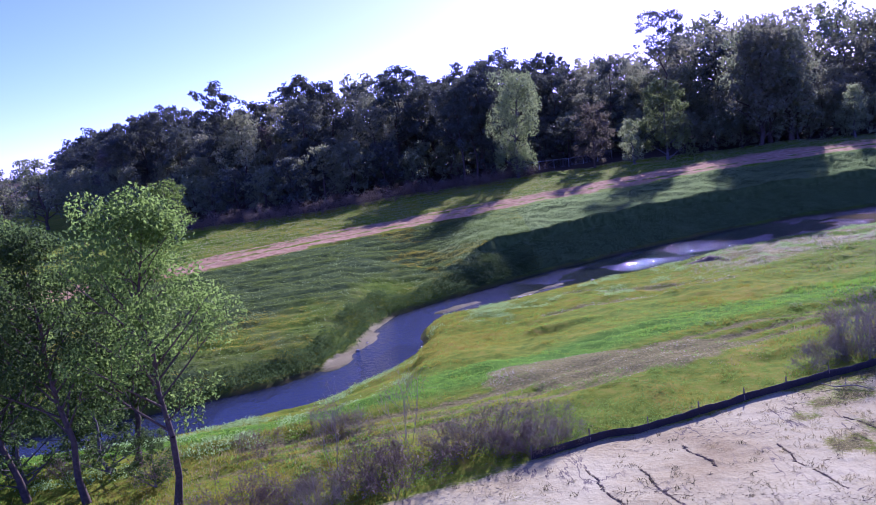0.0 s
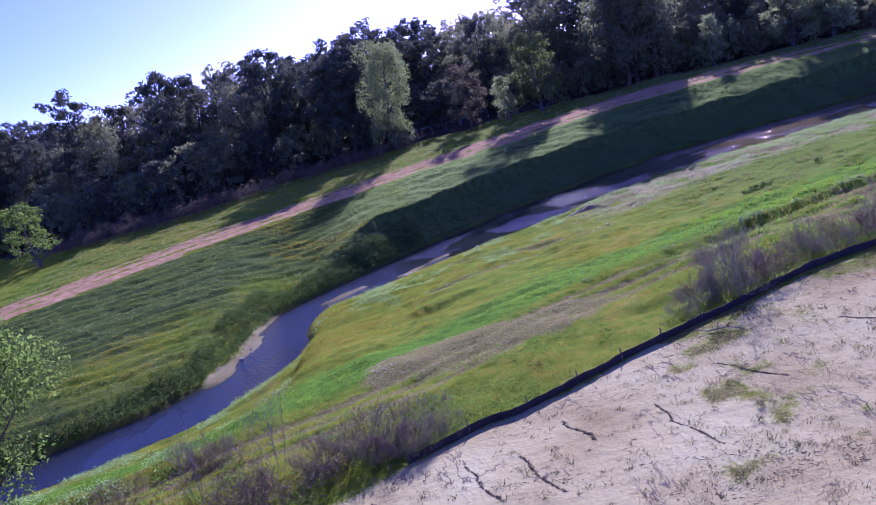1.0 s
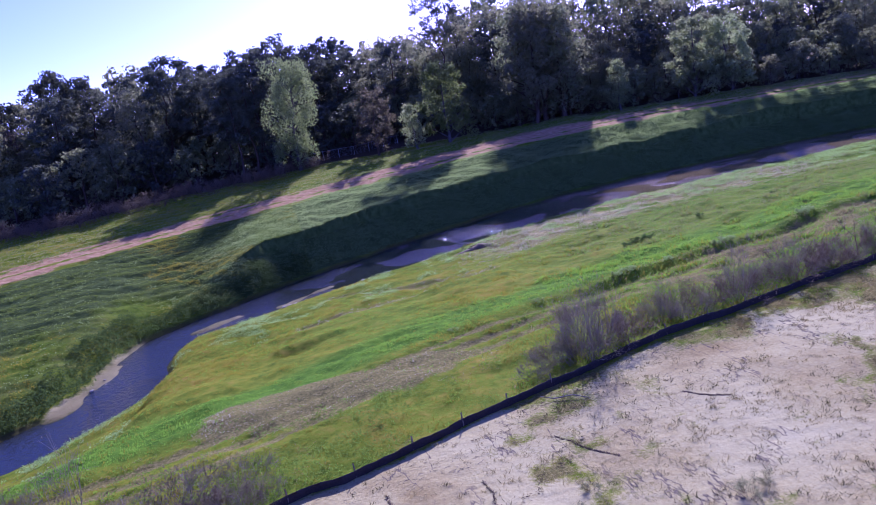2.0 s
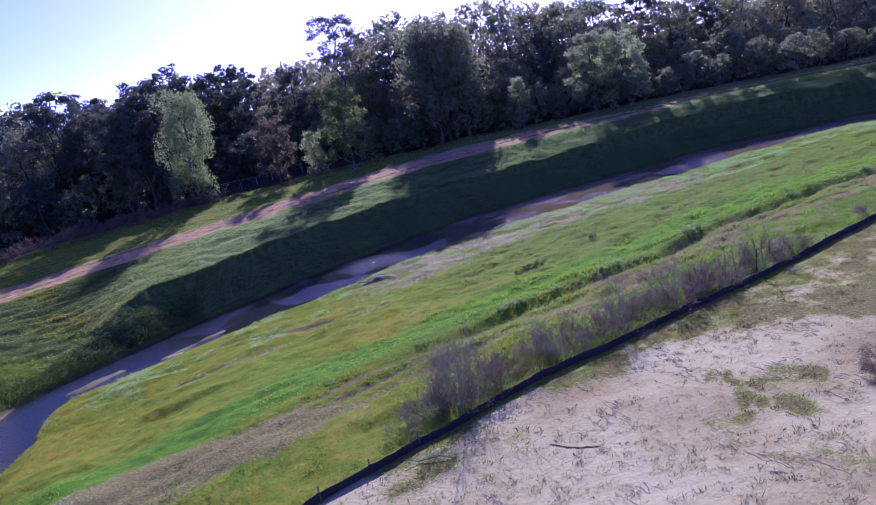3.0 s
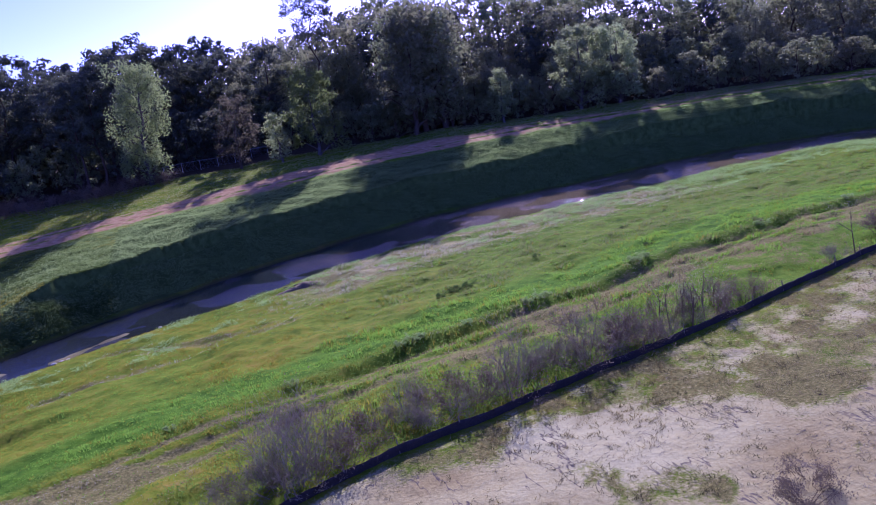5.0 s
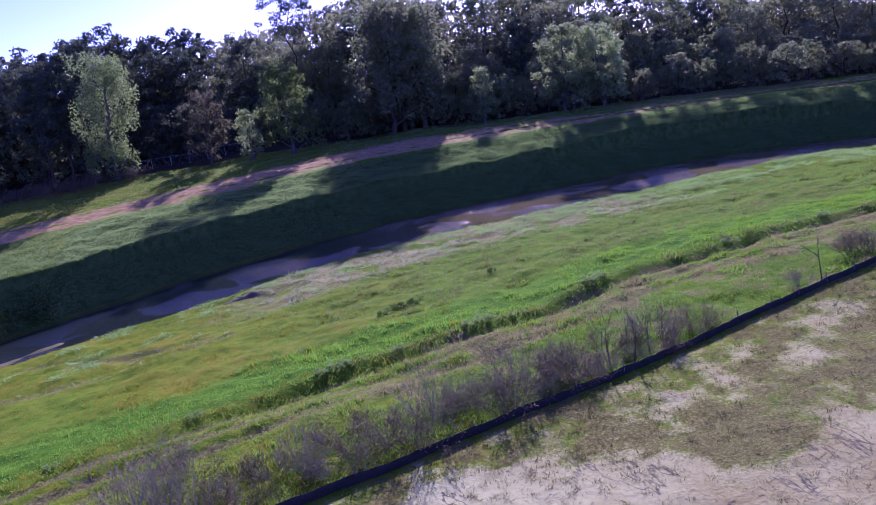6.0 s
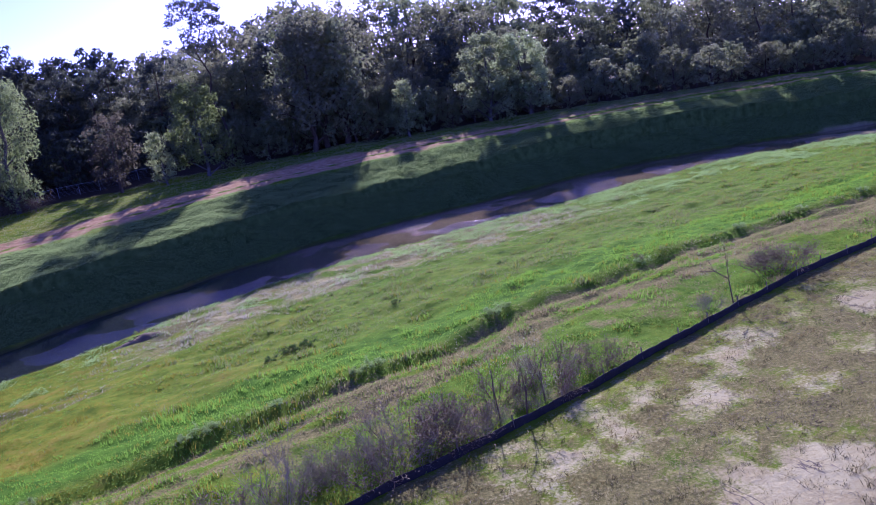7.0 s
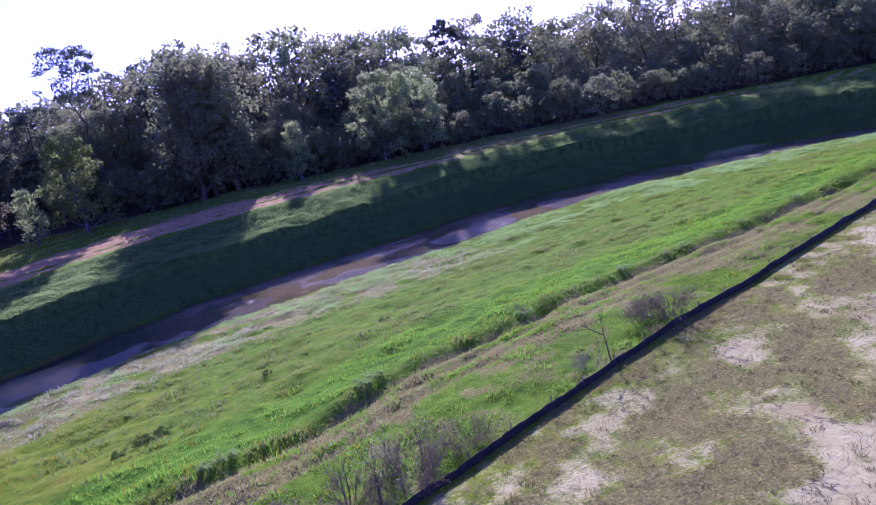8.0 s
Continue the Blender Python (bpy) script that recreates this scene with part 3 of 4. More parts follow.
def tree_meshes(kind, seed, height):
    """Trunk and crown meshes of one tree, its foot at the origin."""
    rng = np.random.default_rng(seed)
    h = height
    if kind in ("pine", "back_pine"):
        seg, tips = limbs(rng, (0, 0, -0.4), (rng.normal() * 0.5, rng.normal() * 0.5, h), 0.015 * h, 24,
                          lambda k: 0.24 * h * math.sqrt(max(0.05, 1 - ((k - 0.58) / 0.47) ** 2)) * rng.uniform(0.6, 1.1), 0.36, 0.3)
        lv = tufted(rng, tips, rng.uniform(0.035, 0.07, len(tips)) * h, 46 if kind == "pine" else 22, 0.19 if kind == "pine" else 0.28, 0.62, 0.8, 1.25)
    elif kind == "willow":
        seg, tips = limbs(rng, (0, 0, -0.4), (-0.06 * h, 0.0, h * 0.93), 0.3, 30, lambda k: 0.33 * h * math.sin(min(1.0, 1.2 - k) * 1.9) * (0.55 + 0.5 * k) * rng.uniform(0.55, 1.15), 0.10, 0.55)
        lv = leaves(rng, clumps(rng, tips, 90, 0.052 * h, 0.9, 0.13 * h), 0.125, 0.4, 1.25)
    elif kind == "bare":
        seg, tips = limbs(rng, (0, 0, -0.4), (rng.normal() * 0.5, rng.normal() * 0.5, h), 0.16, 26, lambda k: 0.30 * h * (1.15 - k), 0.2, 0.7)
        for t in list(tips):
            for _ in range(4):
                o = rng.normal(size=3) * 0.5 + (0, 0, 0.5)
                seg.append((*t, *(t + o * 0.09 * h), 0.02, 0.006))
        lv = leaves(rng, clumps(rng, tips, 12, 0.06 * h, 0.9), 0.11, 0.8)
    elif kind == "poplar":
        seg, tips = limbs(rng, (0, 0, -0.4), (rng.normal() * 0.5, 0.4, h), 0.135, 32, lambda k: 0.36 * h * math.sin(min(1.0, 1.15 - k) * 1.9) * rng.uniform(0.55, 1.1), 0.30, 0.75)
        lv = leaves(rng, clumps(rng, tips[rng.uniform(0, 1, len(tips)) < 0.9], 120, 0.068 * h, 0.9), 0.07, 0.7, 1.0)
    elif kind == "umbrella":
        seg, tips = limbs(rng, (0, 0, -0.4), (0.5, 0.2, h), 0.24, 22, lambda k: 0.36 * h * (1.15 - k) ** 0.6 * rng.uniform(0.55, 1.2), 0.60, 0.45)
        lv = tufted(rng, tips, rng.uniform(0.03, 0.055, len(tips)) * h, 50, 0.14, 0.55, 0.8, 1.25)
    else:
        wide = {"oak": 0.34, "slim": 0.23, "bushy": 0.42, "far": 0.36, "thick": 0.45, "full": 0.36}[kind]
        low = {"oak": 0.10, "slim": 0.08, "bushy": 0.03, "far": 0.10, "thick": 0.02, "full": 0.04}[kind]
        seg, tips = limbs(rng, (0, 0, -0.4), (rng.normal() * 0.5, rng.normal() * 0.5, h * 0.93), 0.02 * h + 0.04, 26,
                          lambda k: wide * h * math.sin(min(1.0, 1.22 - k) * 1.75), low, 0.45)
        lv = tufted(rng, tips, rng.uniform(0.05, 0.105, len(tips)) * h, {"far": 22, "thick": 16, "full": 75}.get(kind, 36), {"far": 0.017, "thick": 0.026}.get(kind, 0.0125) * h + 0.02, 0.8, 0.65)
    trunk = mesh_of("trunk", *tubes(seg if kind in ("poplar", "willow", "umbrella", "bare") else seg[:40], 6 if kind == "poplar" else 4), True)
    crown = mesh_of("crown", *lv)
    return trunk, crown


LIBRARY = {}


def plant_tree(kind, variant, height, x, y, leaf, bark, label, category="tree", group="", name="tree", scale=1.0, turn=None, lean=(0, 0), sink=0.0):
    """Plants a tree; alike trees share their meshes."""
    key = (kind, variant, height, leaf.name)
    m = pose(x, y, float(ground_z(x, y)) - sink, lean[0], lean[1], turn if turn is not None else (variant * 77 + x * 31 + y * 17) % 360) @ Matrix.Scale(scale, 4)
    if key in LIBRARY:
        ob = copy_thing(LIBRARY[key], m)
        ob.matrix_basis = m
        return tagged(ob, label, category, group)
    ob = thing(name, m, label, category, group)
    trunk, crown = tree_meshes(kind, variant * 13 + 5, height)
    part("trunk", trunk, bark, ob)
    part("crown", crown, leaf, ob)
    LIBRARY[key] = ob
    return ob


# trees that stand out before the wood
plant_tree("willow", 1, 15.5, 11.0, 115.0, LEAF_WILLOW, BARK_GREY, "pale green willow with drooping branches at the wood's edge", "tree", "", "willow_tree")
plant_tree("oak", 2, 9.0, 22.3, 116.0, LEAF_DUSKY, BARK_BROWN, "small brownish tree with thin foliage beside the track", "tree", "", "small_tree")
plant_tree("slim", 3, 6.5, 27.6, 113.5, LEAF_PALE, BARK_GREY, "small light green tree on the grass verge", "tree", "", "small_tree")
plant_tree("full", 4, 11.0, 32.5, 114.5, LEAF_MID, BARK_GREY, "bushy green tree with low branches beside the track", "tree", "", "bushy_tree")
plant_tree("slim", 5, 7.5, 58.5, 112.5, LEAF_PALE, BARK_GREY, "small light green tree before the dark wood", "tree", "", "small_tree")
plant_tree("full", 6, 11.0, 69.5, 110.5, LEAF_PALE, BARK_GREY, "broad pale green tree catching the sun", "tree", "", "pale_tree")
plant_tree("full", 7, 10.5, 75.0, 109.5, LEAF_PALE, BARK_GREY, "tall pale green tree with upright trunk", "tree", "", "pale_tree")
plant_tree("bushy", 8, 7.0, -33.0, 95.0, LEAF_NEAR, BARK_GREY, "round green tree among grey shrubs beside the track", "tree", "", "bushy_tree")
plant_tree("umbrella", 1, 20.5, 37.0, 126.0, LEAF_PINE, BARK_BROWN, "tall pine with open umbrella crown above the wood", "tree", "pines of the wood", "pine_tree")

for x, y, sc in [(46.3, 115.5, 1.2), (48.6, 117.5, 1.3), (51.0, 116.0, 1.2), (49.2, 121.5, 1.35), (47.2, 122.0, 1.3), (52.5, 121.0, 1.25)]:
    plant_tree("oak" if int(x * 2) % 2 else "slim", 10 + int(x) % 4, 14.0, x, y, LEAF_OAK if int(x) % 2 else LEAF_OLIVE, BARK_BROWN, "tall dense hardwood tree at the front of the wood", "tree", "trees of the wood", "hardwood_tree", sc * 0.95)

# near group of poplars; three wear the leaf colour with shade painted in
for k, (x, y, h, lx, ly) in enumerate([(-10.4, 25.5, 10.0, 2, -2), (-14.2, 27.0, 9.6, 0, 3), (-16.8, 27.8, 9.0, 2, 2), (-13.4, 30.0, 7.4, -2, 3), (-19.0, 31.0, 9.6, 0, 2)]):
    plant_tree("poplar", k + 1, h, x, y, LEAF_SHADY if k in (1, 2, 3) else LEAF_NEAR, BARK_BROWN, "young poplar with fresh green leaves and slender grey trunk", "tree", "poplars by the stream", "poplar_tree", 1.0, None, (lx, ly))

# thicket beneath them, its shade also painted into the leaf colour
for k, (x, y, sc) in enumerate([(-14.5, 29.5, 0.8), (-17.5, 29.0, 0.9), (-20.5, 29.5, 1.0), (-12.0, 27.8, 0.5), (-16.0, 32.5, 0.8), (-22.0, 33.0, 1.1), (-18.8, 26.0, 0.6)]):
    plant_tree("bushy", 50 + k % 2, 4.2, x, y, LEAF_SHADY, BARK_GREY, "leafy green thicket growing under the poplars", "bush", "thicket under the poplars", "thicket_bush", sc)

# the wood: how tall its front stands along the edge, then row behind row
rng = np.random.default_rng(11)
LABELS = {"oak": "leafy hardwood tree of the dense wood", "slim": "slender leafy tree of the dense wood", "pine": "dark pine rising from the dense wood",
          "far": "leafy hardwood tree of the dense wood", "bare": "leafless grey tree in the wood", "bushy": "low bushy tree under the wood's edge"}
LABELS["back_pine"] = LABELS["pine"]
NAMES = {"pine": "pine_tree", "back_pine": "pine_tree", "bare": "bare_tree", "bushy": "understory_tree"}


def sunlit_top(x, y):
    """How high a tree may reach and still let the sun fall on the open stretches of the track and its verge."""
    slope, drift = math.tan(radians(SUN_EL)) / math.cos(radians(SUN_AZ)), math.tan(radians(SUN_AZ))
    at = x
    for _ in range(3):
        at = x - drift * (y - float(road_y(at)))
    for lo, hi, verge in ((-60, -8.5, 4.5), (0.0, 17.0, 6.5), (22.5, 40.5, 7.5), (47.0, 63, 4.5), (63, 70, 0.0), (70, 86, 3.5), (92, 101, 2.5)):
        if lo < at < hi:
            return float(road_z(at)) + 0.3 + slope * (y - float(road_y(at)) - verge)
    return 0.5 + slope * (y - float(toe_y(at)) - 0.5) if at > 30 else 99.0


for row, (depth, gap) in enumerate([(1.5, 4.0), (6.0, 4.6), (12.0, 5.5), (20.0, 6.0), (31.0, 5.6), (46.0, 6.5)]):
    x = -165.0
    while x < 165:
        x += gap * rng.uniform(0.75, 1.3) * (0.7 if x < -45 else 1.0)
        y = float(wood_y(x)) + depth + rng.uniform(-1.8, 2.2) + (14.0 if -50 < x < 40 else 0.0)
        if row < 1 and -45 < x < 34:
            continue
        draw = rng.uniform()
        up = (0.85 if row < 2 else 1.12 if row < 4 else 1.25 if x < 40 else 1.38) * float(line(x, -48, 0.85, -20, 0.95, 30, 0.95, 40, 1.05, 86, 1.0, 92, 0.82, 110, 0.8))
        pines = 0.55 if x < 34 else 0.08
        if row >= 1 and draw < pines:
            kind, variant, h, leaf, bark, sc = "pine", int(rng.integers(2, 6)), 18.0, LEAF_PINE, BARK_BROWN, rng.uniform(0.85, 1.15) * float(line(x, -48, 0.85, -22, 0.95, -8, 0.91, 12, 0.86, 20, 0.88, 40, 0.95))
        elif draw > 0.95 and row < 3:
            kind, variant, h, leaf, bark, sc = "bare", int(rng.integers(1, 3)), 12.0, LEAF_BROWN, BARK_GREY, rng.uniform(0.85, 1.15)
        elif draw > 0.66:
            kind, variant, h, leaf, bark, sc = "slim", int(rng.integers(20, 23)), 13.0, LEAF_OLIVE, BARK_GREY, up * rng.uniform(0.88, 1.12)
        else:
            kind, variant, h, leaf, bark, sc = "oak", int(rng.integers(10, 15)), 14.0, LEAF_OAK if rng.uniform() < 0.6 else LEAF_OLIVE, BARK_BROWN, up * rng.uniform(0.85, 1.12)
        sc = max(0.3, min(sc, (sunlit_top(x, y) - float(ground_z(x, y))) / h))
        if kind == "pine" and (row >= 3 or sc < 0.6):
            kind = "back_pine"
        if (row >= 3 or x < -55) and kind in ("oak", "slim"):
            kind, variant, h = "far", int(rng.integers(40, 43)), 14.0
        plant_tree(kind, variant, h, x, y, leaf, bark, LABELS[kind], "tree", "trees of the wood", NAMES.get(kind, "hardwood_tree"), float(sc))
# tall pines and hardwoods whose shadows cross the track
for x, y, sc in [(3.2, 119.0, 0.74), (5.2, 121.0, 0.78), (6.8, 124.5, 0.86), (8.6, 128.0, 0.92), (2.0, 123.0, 0.80), (10.4, 133.0, 0.98)]:
    plant_tree("pine", 2 + int(x) % 4, 18.0, x, y, LEAF_PINE, BARK_BROWN, "tall dark pine standing behind the willow", "tree", "trees of the wood", "pine_tree", sc)
# far trees that close the valley upstream
for k in range(46):
    d, a = rng.uniform(150, 250), radians(rng.uniform(27, 56))
    x, y = -d * math.sin(a), 14 + d * math.cos(a)
    if y > wood_y(x) - 4 or d > 120:
        plant_tree("far", int(rng.integers(40, 43)), 14.0, x, y, LEAF_OAK if k % 2 else LEAF_PINE, BARK_BROWN, LABELS["far"], "tree", "trees of the wood", "hardwood_tree", float(rng.uniform(0.6, 0.95)))
for row, (depth, gap) in enumerate([(0.0, 4.5), (4.0, 4.5), (10.0, 4.5), (17.0, 4.5), (27.0, 5.0), (35.0, 5.0), (52.0, 5.0)]):
    x = -150.0
    while x < 160:
        x += gap * rng.uniform(0.7, 1.3) * (0.7 if x < -45 else 1.0)
        if row < 2 and -45 < x < 36 or 2 < row < 6 and not -45 < x < 45 or row == 6 and x < -60:
            continue
        plant_tree("thick", int(rng.integers(30, 33)), 5.0, x, float(wood_y(x)) + depth + rng.uniform(-1.5, 1.5), LEAF_OAK if rng.uniform() < 0.6 else LEAF_PINE if x < 36 else LEAF_OLIVE, BARK_BROWN, LABELS["bushy"],
                   "tree", "undergrowth of the wood", NAMES["bushy"], float(rng.uniform(0.7, 1.2) * (1.0 if row < 2 else 1.35 if row < 4 else 1.9 if row < 6 else 2.2)))

# ---- shrubs and saplings ----


def shrub_meshes(seed, height, stems, spread, forks, leafy, thick=0.018):
    """Bare stems that fork into fine twigs, with a few dead leaves."""
    rng = np.random.default_rng(seed)
    seg, tips = [], []

    def grow(p, way, length, r, level):
        end = p + way * length
        seg.append((*p, *end, r, r * 0.6))
        tips.append(end)
        if level == 0:
            return
        for _ in range(int(rng.integers(2, forks + 1))):
            out = way + rng.normal(size=3) * 0.45 + (0, 0, 0.12)
            k = rng.uniform(0.45, 0.97)
            grow(p + way * (length * k - 1.5 * r), out / np.linalg.norm(out), length * rng.uniform(0.55, 0.85), max(0.0048, r * 0.55), level - 1)

    for _ in range(stems):
        ang = rng.uniform(0, 2 * np.pi)
        way = np.array([math.cos(ang) * spread, math.sin(ang) * spread, 1.0])
        foot = np.array([math.cos(ang), math.sin(ang), 0]) * rng.uniform(0, 0.35 * height * spread) - (0, 0, 0.1)
        seg.append((0, 0, -0.22, *foot, thick * 1.3, thick))
        grow(foot, way / np.linalg.norm(way), height * rng.uniform(0.28, 0.42), thick, 3)
    stems_mesh = mesh_of("stems", *tubes(seg, 3))
    tips = np.array(tips)
    pts = clumps(rng, tips[rng.integers(0, len(tips), leafy)], 1, 0.12 * height)
    return stems_mesh, mesh_of("dead_leaves", *leaves(rng, pts, 0.035, 0.8))


SHRUBS = {}


def plant_shrub(variant, x, y, scale, twig, leaf, label, name="bare_shrub", group="shrubs along the silt fence", kind=(1.9, 14, 0.95, 4, 750, 0.012)):
    key = (variant, twig.name, leaf.name, kind)
    m = pose(x, y, float(ground_z(x, y)), 0, 0, (x * 131 + y * 57) % 360) @ Matrix.Scale(scale, 4)
    if key in SHRUBS:
        ob = copy_thing(SHRUBS[key], m)
        ob.matrix_basis = m
        return tagged(ob, label)
    ob = thing(name, m, label, "shrub", group)
    stems, dead = shrub_meshes(variant, *kind)
    part("branchwork", stems, twig, ob)
    part("foliage", dead, leaf, ob)
    SHRUBS[key] = ob
    return ob


rng = np.random.default_rng(23)
GREY_LABEL, RED_LABEL = "grey shrub with fine twigs and few leaves behind the silt fence", "leafless reddish brown shrub with dense twigs by the silt fence"
spots = [(x, float(fence_y(x)) + rng.uniform(0.5, 3.0), rng.uniform(0.55, 1.2)) for x in np.arange(-9.0, 3.2, 0.62)]
spots += [(x, float(fence_y(x)) + rng.uniform(0.6, 1.8), rng.uniform(0.55, 0.95)) for x in np.arange(14.2, 17.0, 0.8)]
spots += [(x, float(fence_y(x)) + rng.uniform(0.6, 2.6), rng.uniform(0.55, 1.3)) for x in np.arange(18.5, 31.5, 0.72)]
spots += [(x, float(fence_y(x)) + rng.uniform(0.6, 2.4), rng.uniform(0.4, 0.95)) for x in np.arange(31.5, 39.5, 0.8)]
spots += [(49.6, 41.2, 1.0), (50.6, 41.0, 1.1), (51.4, 41.6, 0.9), (17.2, 33.0, 1.25), (16.6, 32.6, 1.1), (18.0, 36.0, 0.9), (1.8, 26.5, 0.7), (2.6, 27.0, 0.7), (2.2, 26.1, 0.55), (3.3, 27.3, 0.6), (47.9, 48.9, 0.45), (44.9, 39.6, 0.6), (0.9, 26.4, 0.7), (-6.0, 31.0, 0.9), (-4.5, 30.6, 0.8), (-12.0, 28.5, 0.9), (-16, 29.5, 0.9), (-8.5, 29.5, 0.8)]
for k, (x, y, s) in enumerate(spots):
    grey = rng.uniform() < 0.45
    plant_shrub(int(rng.integers(1, 4)), x, y, float(s), TWIG if grey else TWIG_DARK, LEAF_DUSKY if grey else LEAF_BROWN, GREY_LABEL if grey else RED_LABEL)
# taller leafless young trees that rise out of the shrubs
for x, y, s in [(17.0, 32.2, 1.1), (17.5, 32.7, 0.95), (16.5, 32.6, 0.9), (25.3, 34.6, 0.95), (28.9, 35.4, 0.8), (-2.6, 28.4, 0.95), (-5.2, 27.4, 0.9), (21.4, 34.0, 0.7)]:
    plant_shrub(51, x, y, s, TWIG, LEAF_BROWN, "slender leafless young tree with silvery twigs", "young_tree", "young bare trees", (4.0, 4, 0.28, 4, 160, 0.018))
# thin saplings
for k, (x, y, s) in enumerate([(46.3, 39.5, 1.0), (34.2, 36.3, 1.05), (33.4, 36.4, 0.9), (35.3, 36.7, 0.85), (36.6, 38.0, 0.8), (34.6, 37.4, 0.75), (33.9, 38.2, 0.7)]):
    plant_shrub(61 + k % 2, x, y, s, TWIG_DARK, LEAF_OLIVE, "thin sapling with few small leaves beside the silt fence", "sapling", "saplings by the fence", (3.6, 1, 0.12, 2, 160, 0.04))
# grey scrub along the foot of the wood
for x in np.arange(-34, 13, 0.9):
    y = float(wood_y(x)) - rng.uniform(0.5, 4.5)
    plant_shrub(int(rng.integers(71, 74)), x + rng.uniform(-0.4, 0.4), y, float(rng.uniform(1.0, 1.6)), TWIG_DARK, LEAF_BROWN, "dusky brown scrub bush at the wood's edge", "scrub_bush", "scrub along the wood",
                (2.0, 8, 0.6, 3, 700))
# dark round shrubs on the sand
for x, y, s in [(15.9, 20.2, 0.36), (16.7, 20.6, 0.28), (12.5, 22.6, 0.22), (11.8, 21.9, 0.16), (28.6, 23.6, 0.62), (29.4, 24.4, 0.5), (28.0, 23.0, 0.42)]:
    plant_shrub(81, x, y, s, TWIG_DARK, LEAF_BROWN if x > 20 else LEAF_OAK, "small dark low shrub standing on bare sand", "low_shrub", "shrubs on the sand", (2.0, 14, 0.9, 3, 1500))

# dark green tussocks along the lip of the bench
for x, s in [(47.9, 0.5), (38.1, 0.55), (39.0, 0.4), (31.5, 0.5), (30.6, 0.4), (27.0, 0.35), (55.5, 0.4), (60.5, 0.45), (24.2, 0.5), (23.3, 0.4), (18.0, 0.35), (66.0, 0.45), (72.0, 0.5), (13.0, 0.3)]:
    plant_shrub(83, x, float(edge_y(x)) + 0.3, s, TWIG_DARK, BLADE_WEED, "low dark green tussock on the lip of the bench", "tussock", "tussocks along the lip", (1.2, 12, 1.2, 3, 2200))

for x, y, s in [(29.1, 52.0, 0.55), (30.0, 52.4, 0.5), (27.9, 51.2, 0.4), (41.1, 50.2, 0.35), (36.0, 55.5, 0.35), (44.0, 58.0, 0.35)]:
    plant_shrub(83, x, y, s, TWIG_DARK, BLADE_SHORE, "low dark green tussock standing in the meadow grass", "tussock", "tussocks on the bench", (1.2, 12, 1.2, 3, 2200))

# ---- silt fence ----


def build_silt_fence():
    base = thing("silt_fence", pose(0, 0, 0), "black fabric silt fence on wooden stakes between sand and grass", "fence")
    rng = np.random.default_rng(5)
    xs = [1.9]
    while xs[-1] < 96:
        xs.append(xs[-1] + 2.1 * rng.uniform(0.9, 1.1))
    lean = [rng.uniform(-0.02, 0.05) for _ in xs]
    tall = [float(line(x, 2, 0.28, 12, 0.30, 22, 0.32, 40, 0.32)) * rng.uniform(0.94, 1.06) for x in xs]
    for i, (x0, x1) in enumerate(zip(xs[:-1], xs[1:])):
        n, rows = 7, 4
        verts = []
        for back in (0.0, 0.012):
            for k in range(n):
                u = k / (n - 1)
                x = x0 + (x1 - x0) * u
                sag = 0.022 * math.sin(math.pi * u)
                h = tall[i] * (1 - u) + tall[i + 1] * u - sag * (0.6 if i % 4 else 1.1)
                tip = lean[i] * (1 - u) + lean[i + 1] * u - 0.04 * math.sin(math.pi * u)
                gz = float(ground_z(x, fence_y(x))) - 0.05
                for j in range(rows):
                    v = j / (rows - 1)
                    verts.append((x, float(fence_y(x)) + back + tip * v + 0.03 * math.sin(9 * x + 4 * v), gz + (h + 0.05) * v))
        faces, half = [], n * rows
        for k in range(n - 1):
            for j in range(rows - 1):
                q = k * rows + j
                faces.append((q, q + rows, q + rows + 1, q + 1))
                faces.append((q + half + 1, q + half + rows + 1, q + half + rows, q + half))
            q = k * rows + rows - 1
            faces.append((q, q + rows, q + half + rows, q + half))
        part("fabric_panel", mesh_of("fabric_panel", verts, faces, True), FABRIC, base)
    stake = mesh_of("stake", [(sx * 0.02, sy * 0.02, z) for z in (-0.3, 0.52) for sx, sy in ((-1, -1), (1, -1), (1, 1), (-1, 1))] + [(0, 0, 0.55)],
                    [(0, 1, 5, 4), (1, 2, 6, 5), (2, 3, 7, 6), (3, 0, 4, 7)])
    for i, x in enumerate(xs):
        y = float(fence_y(x))
        ob = part("stake", stake, STAKE, base)
        ob.matrix_basis = pose(x, y + 0.04, float(ground_z(x, y)) - 0.02, -3 - 6 * lean[i], rng.uniform(-4, 4), rng.uniform(0, 90))


build_silt_fence()

# ---- wire fence before the wood ----


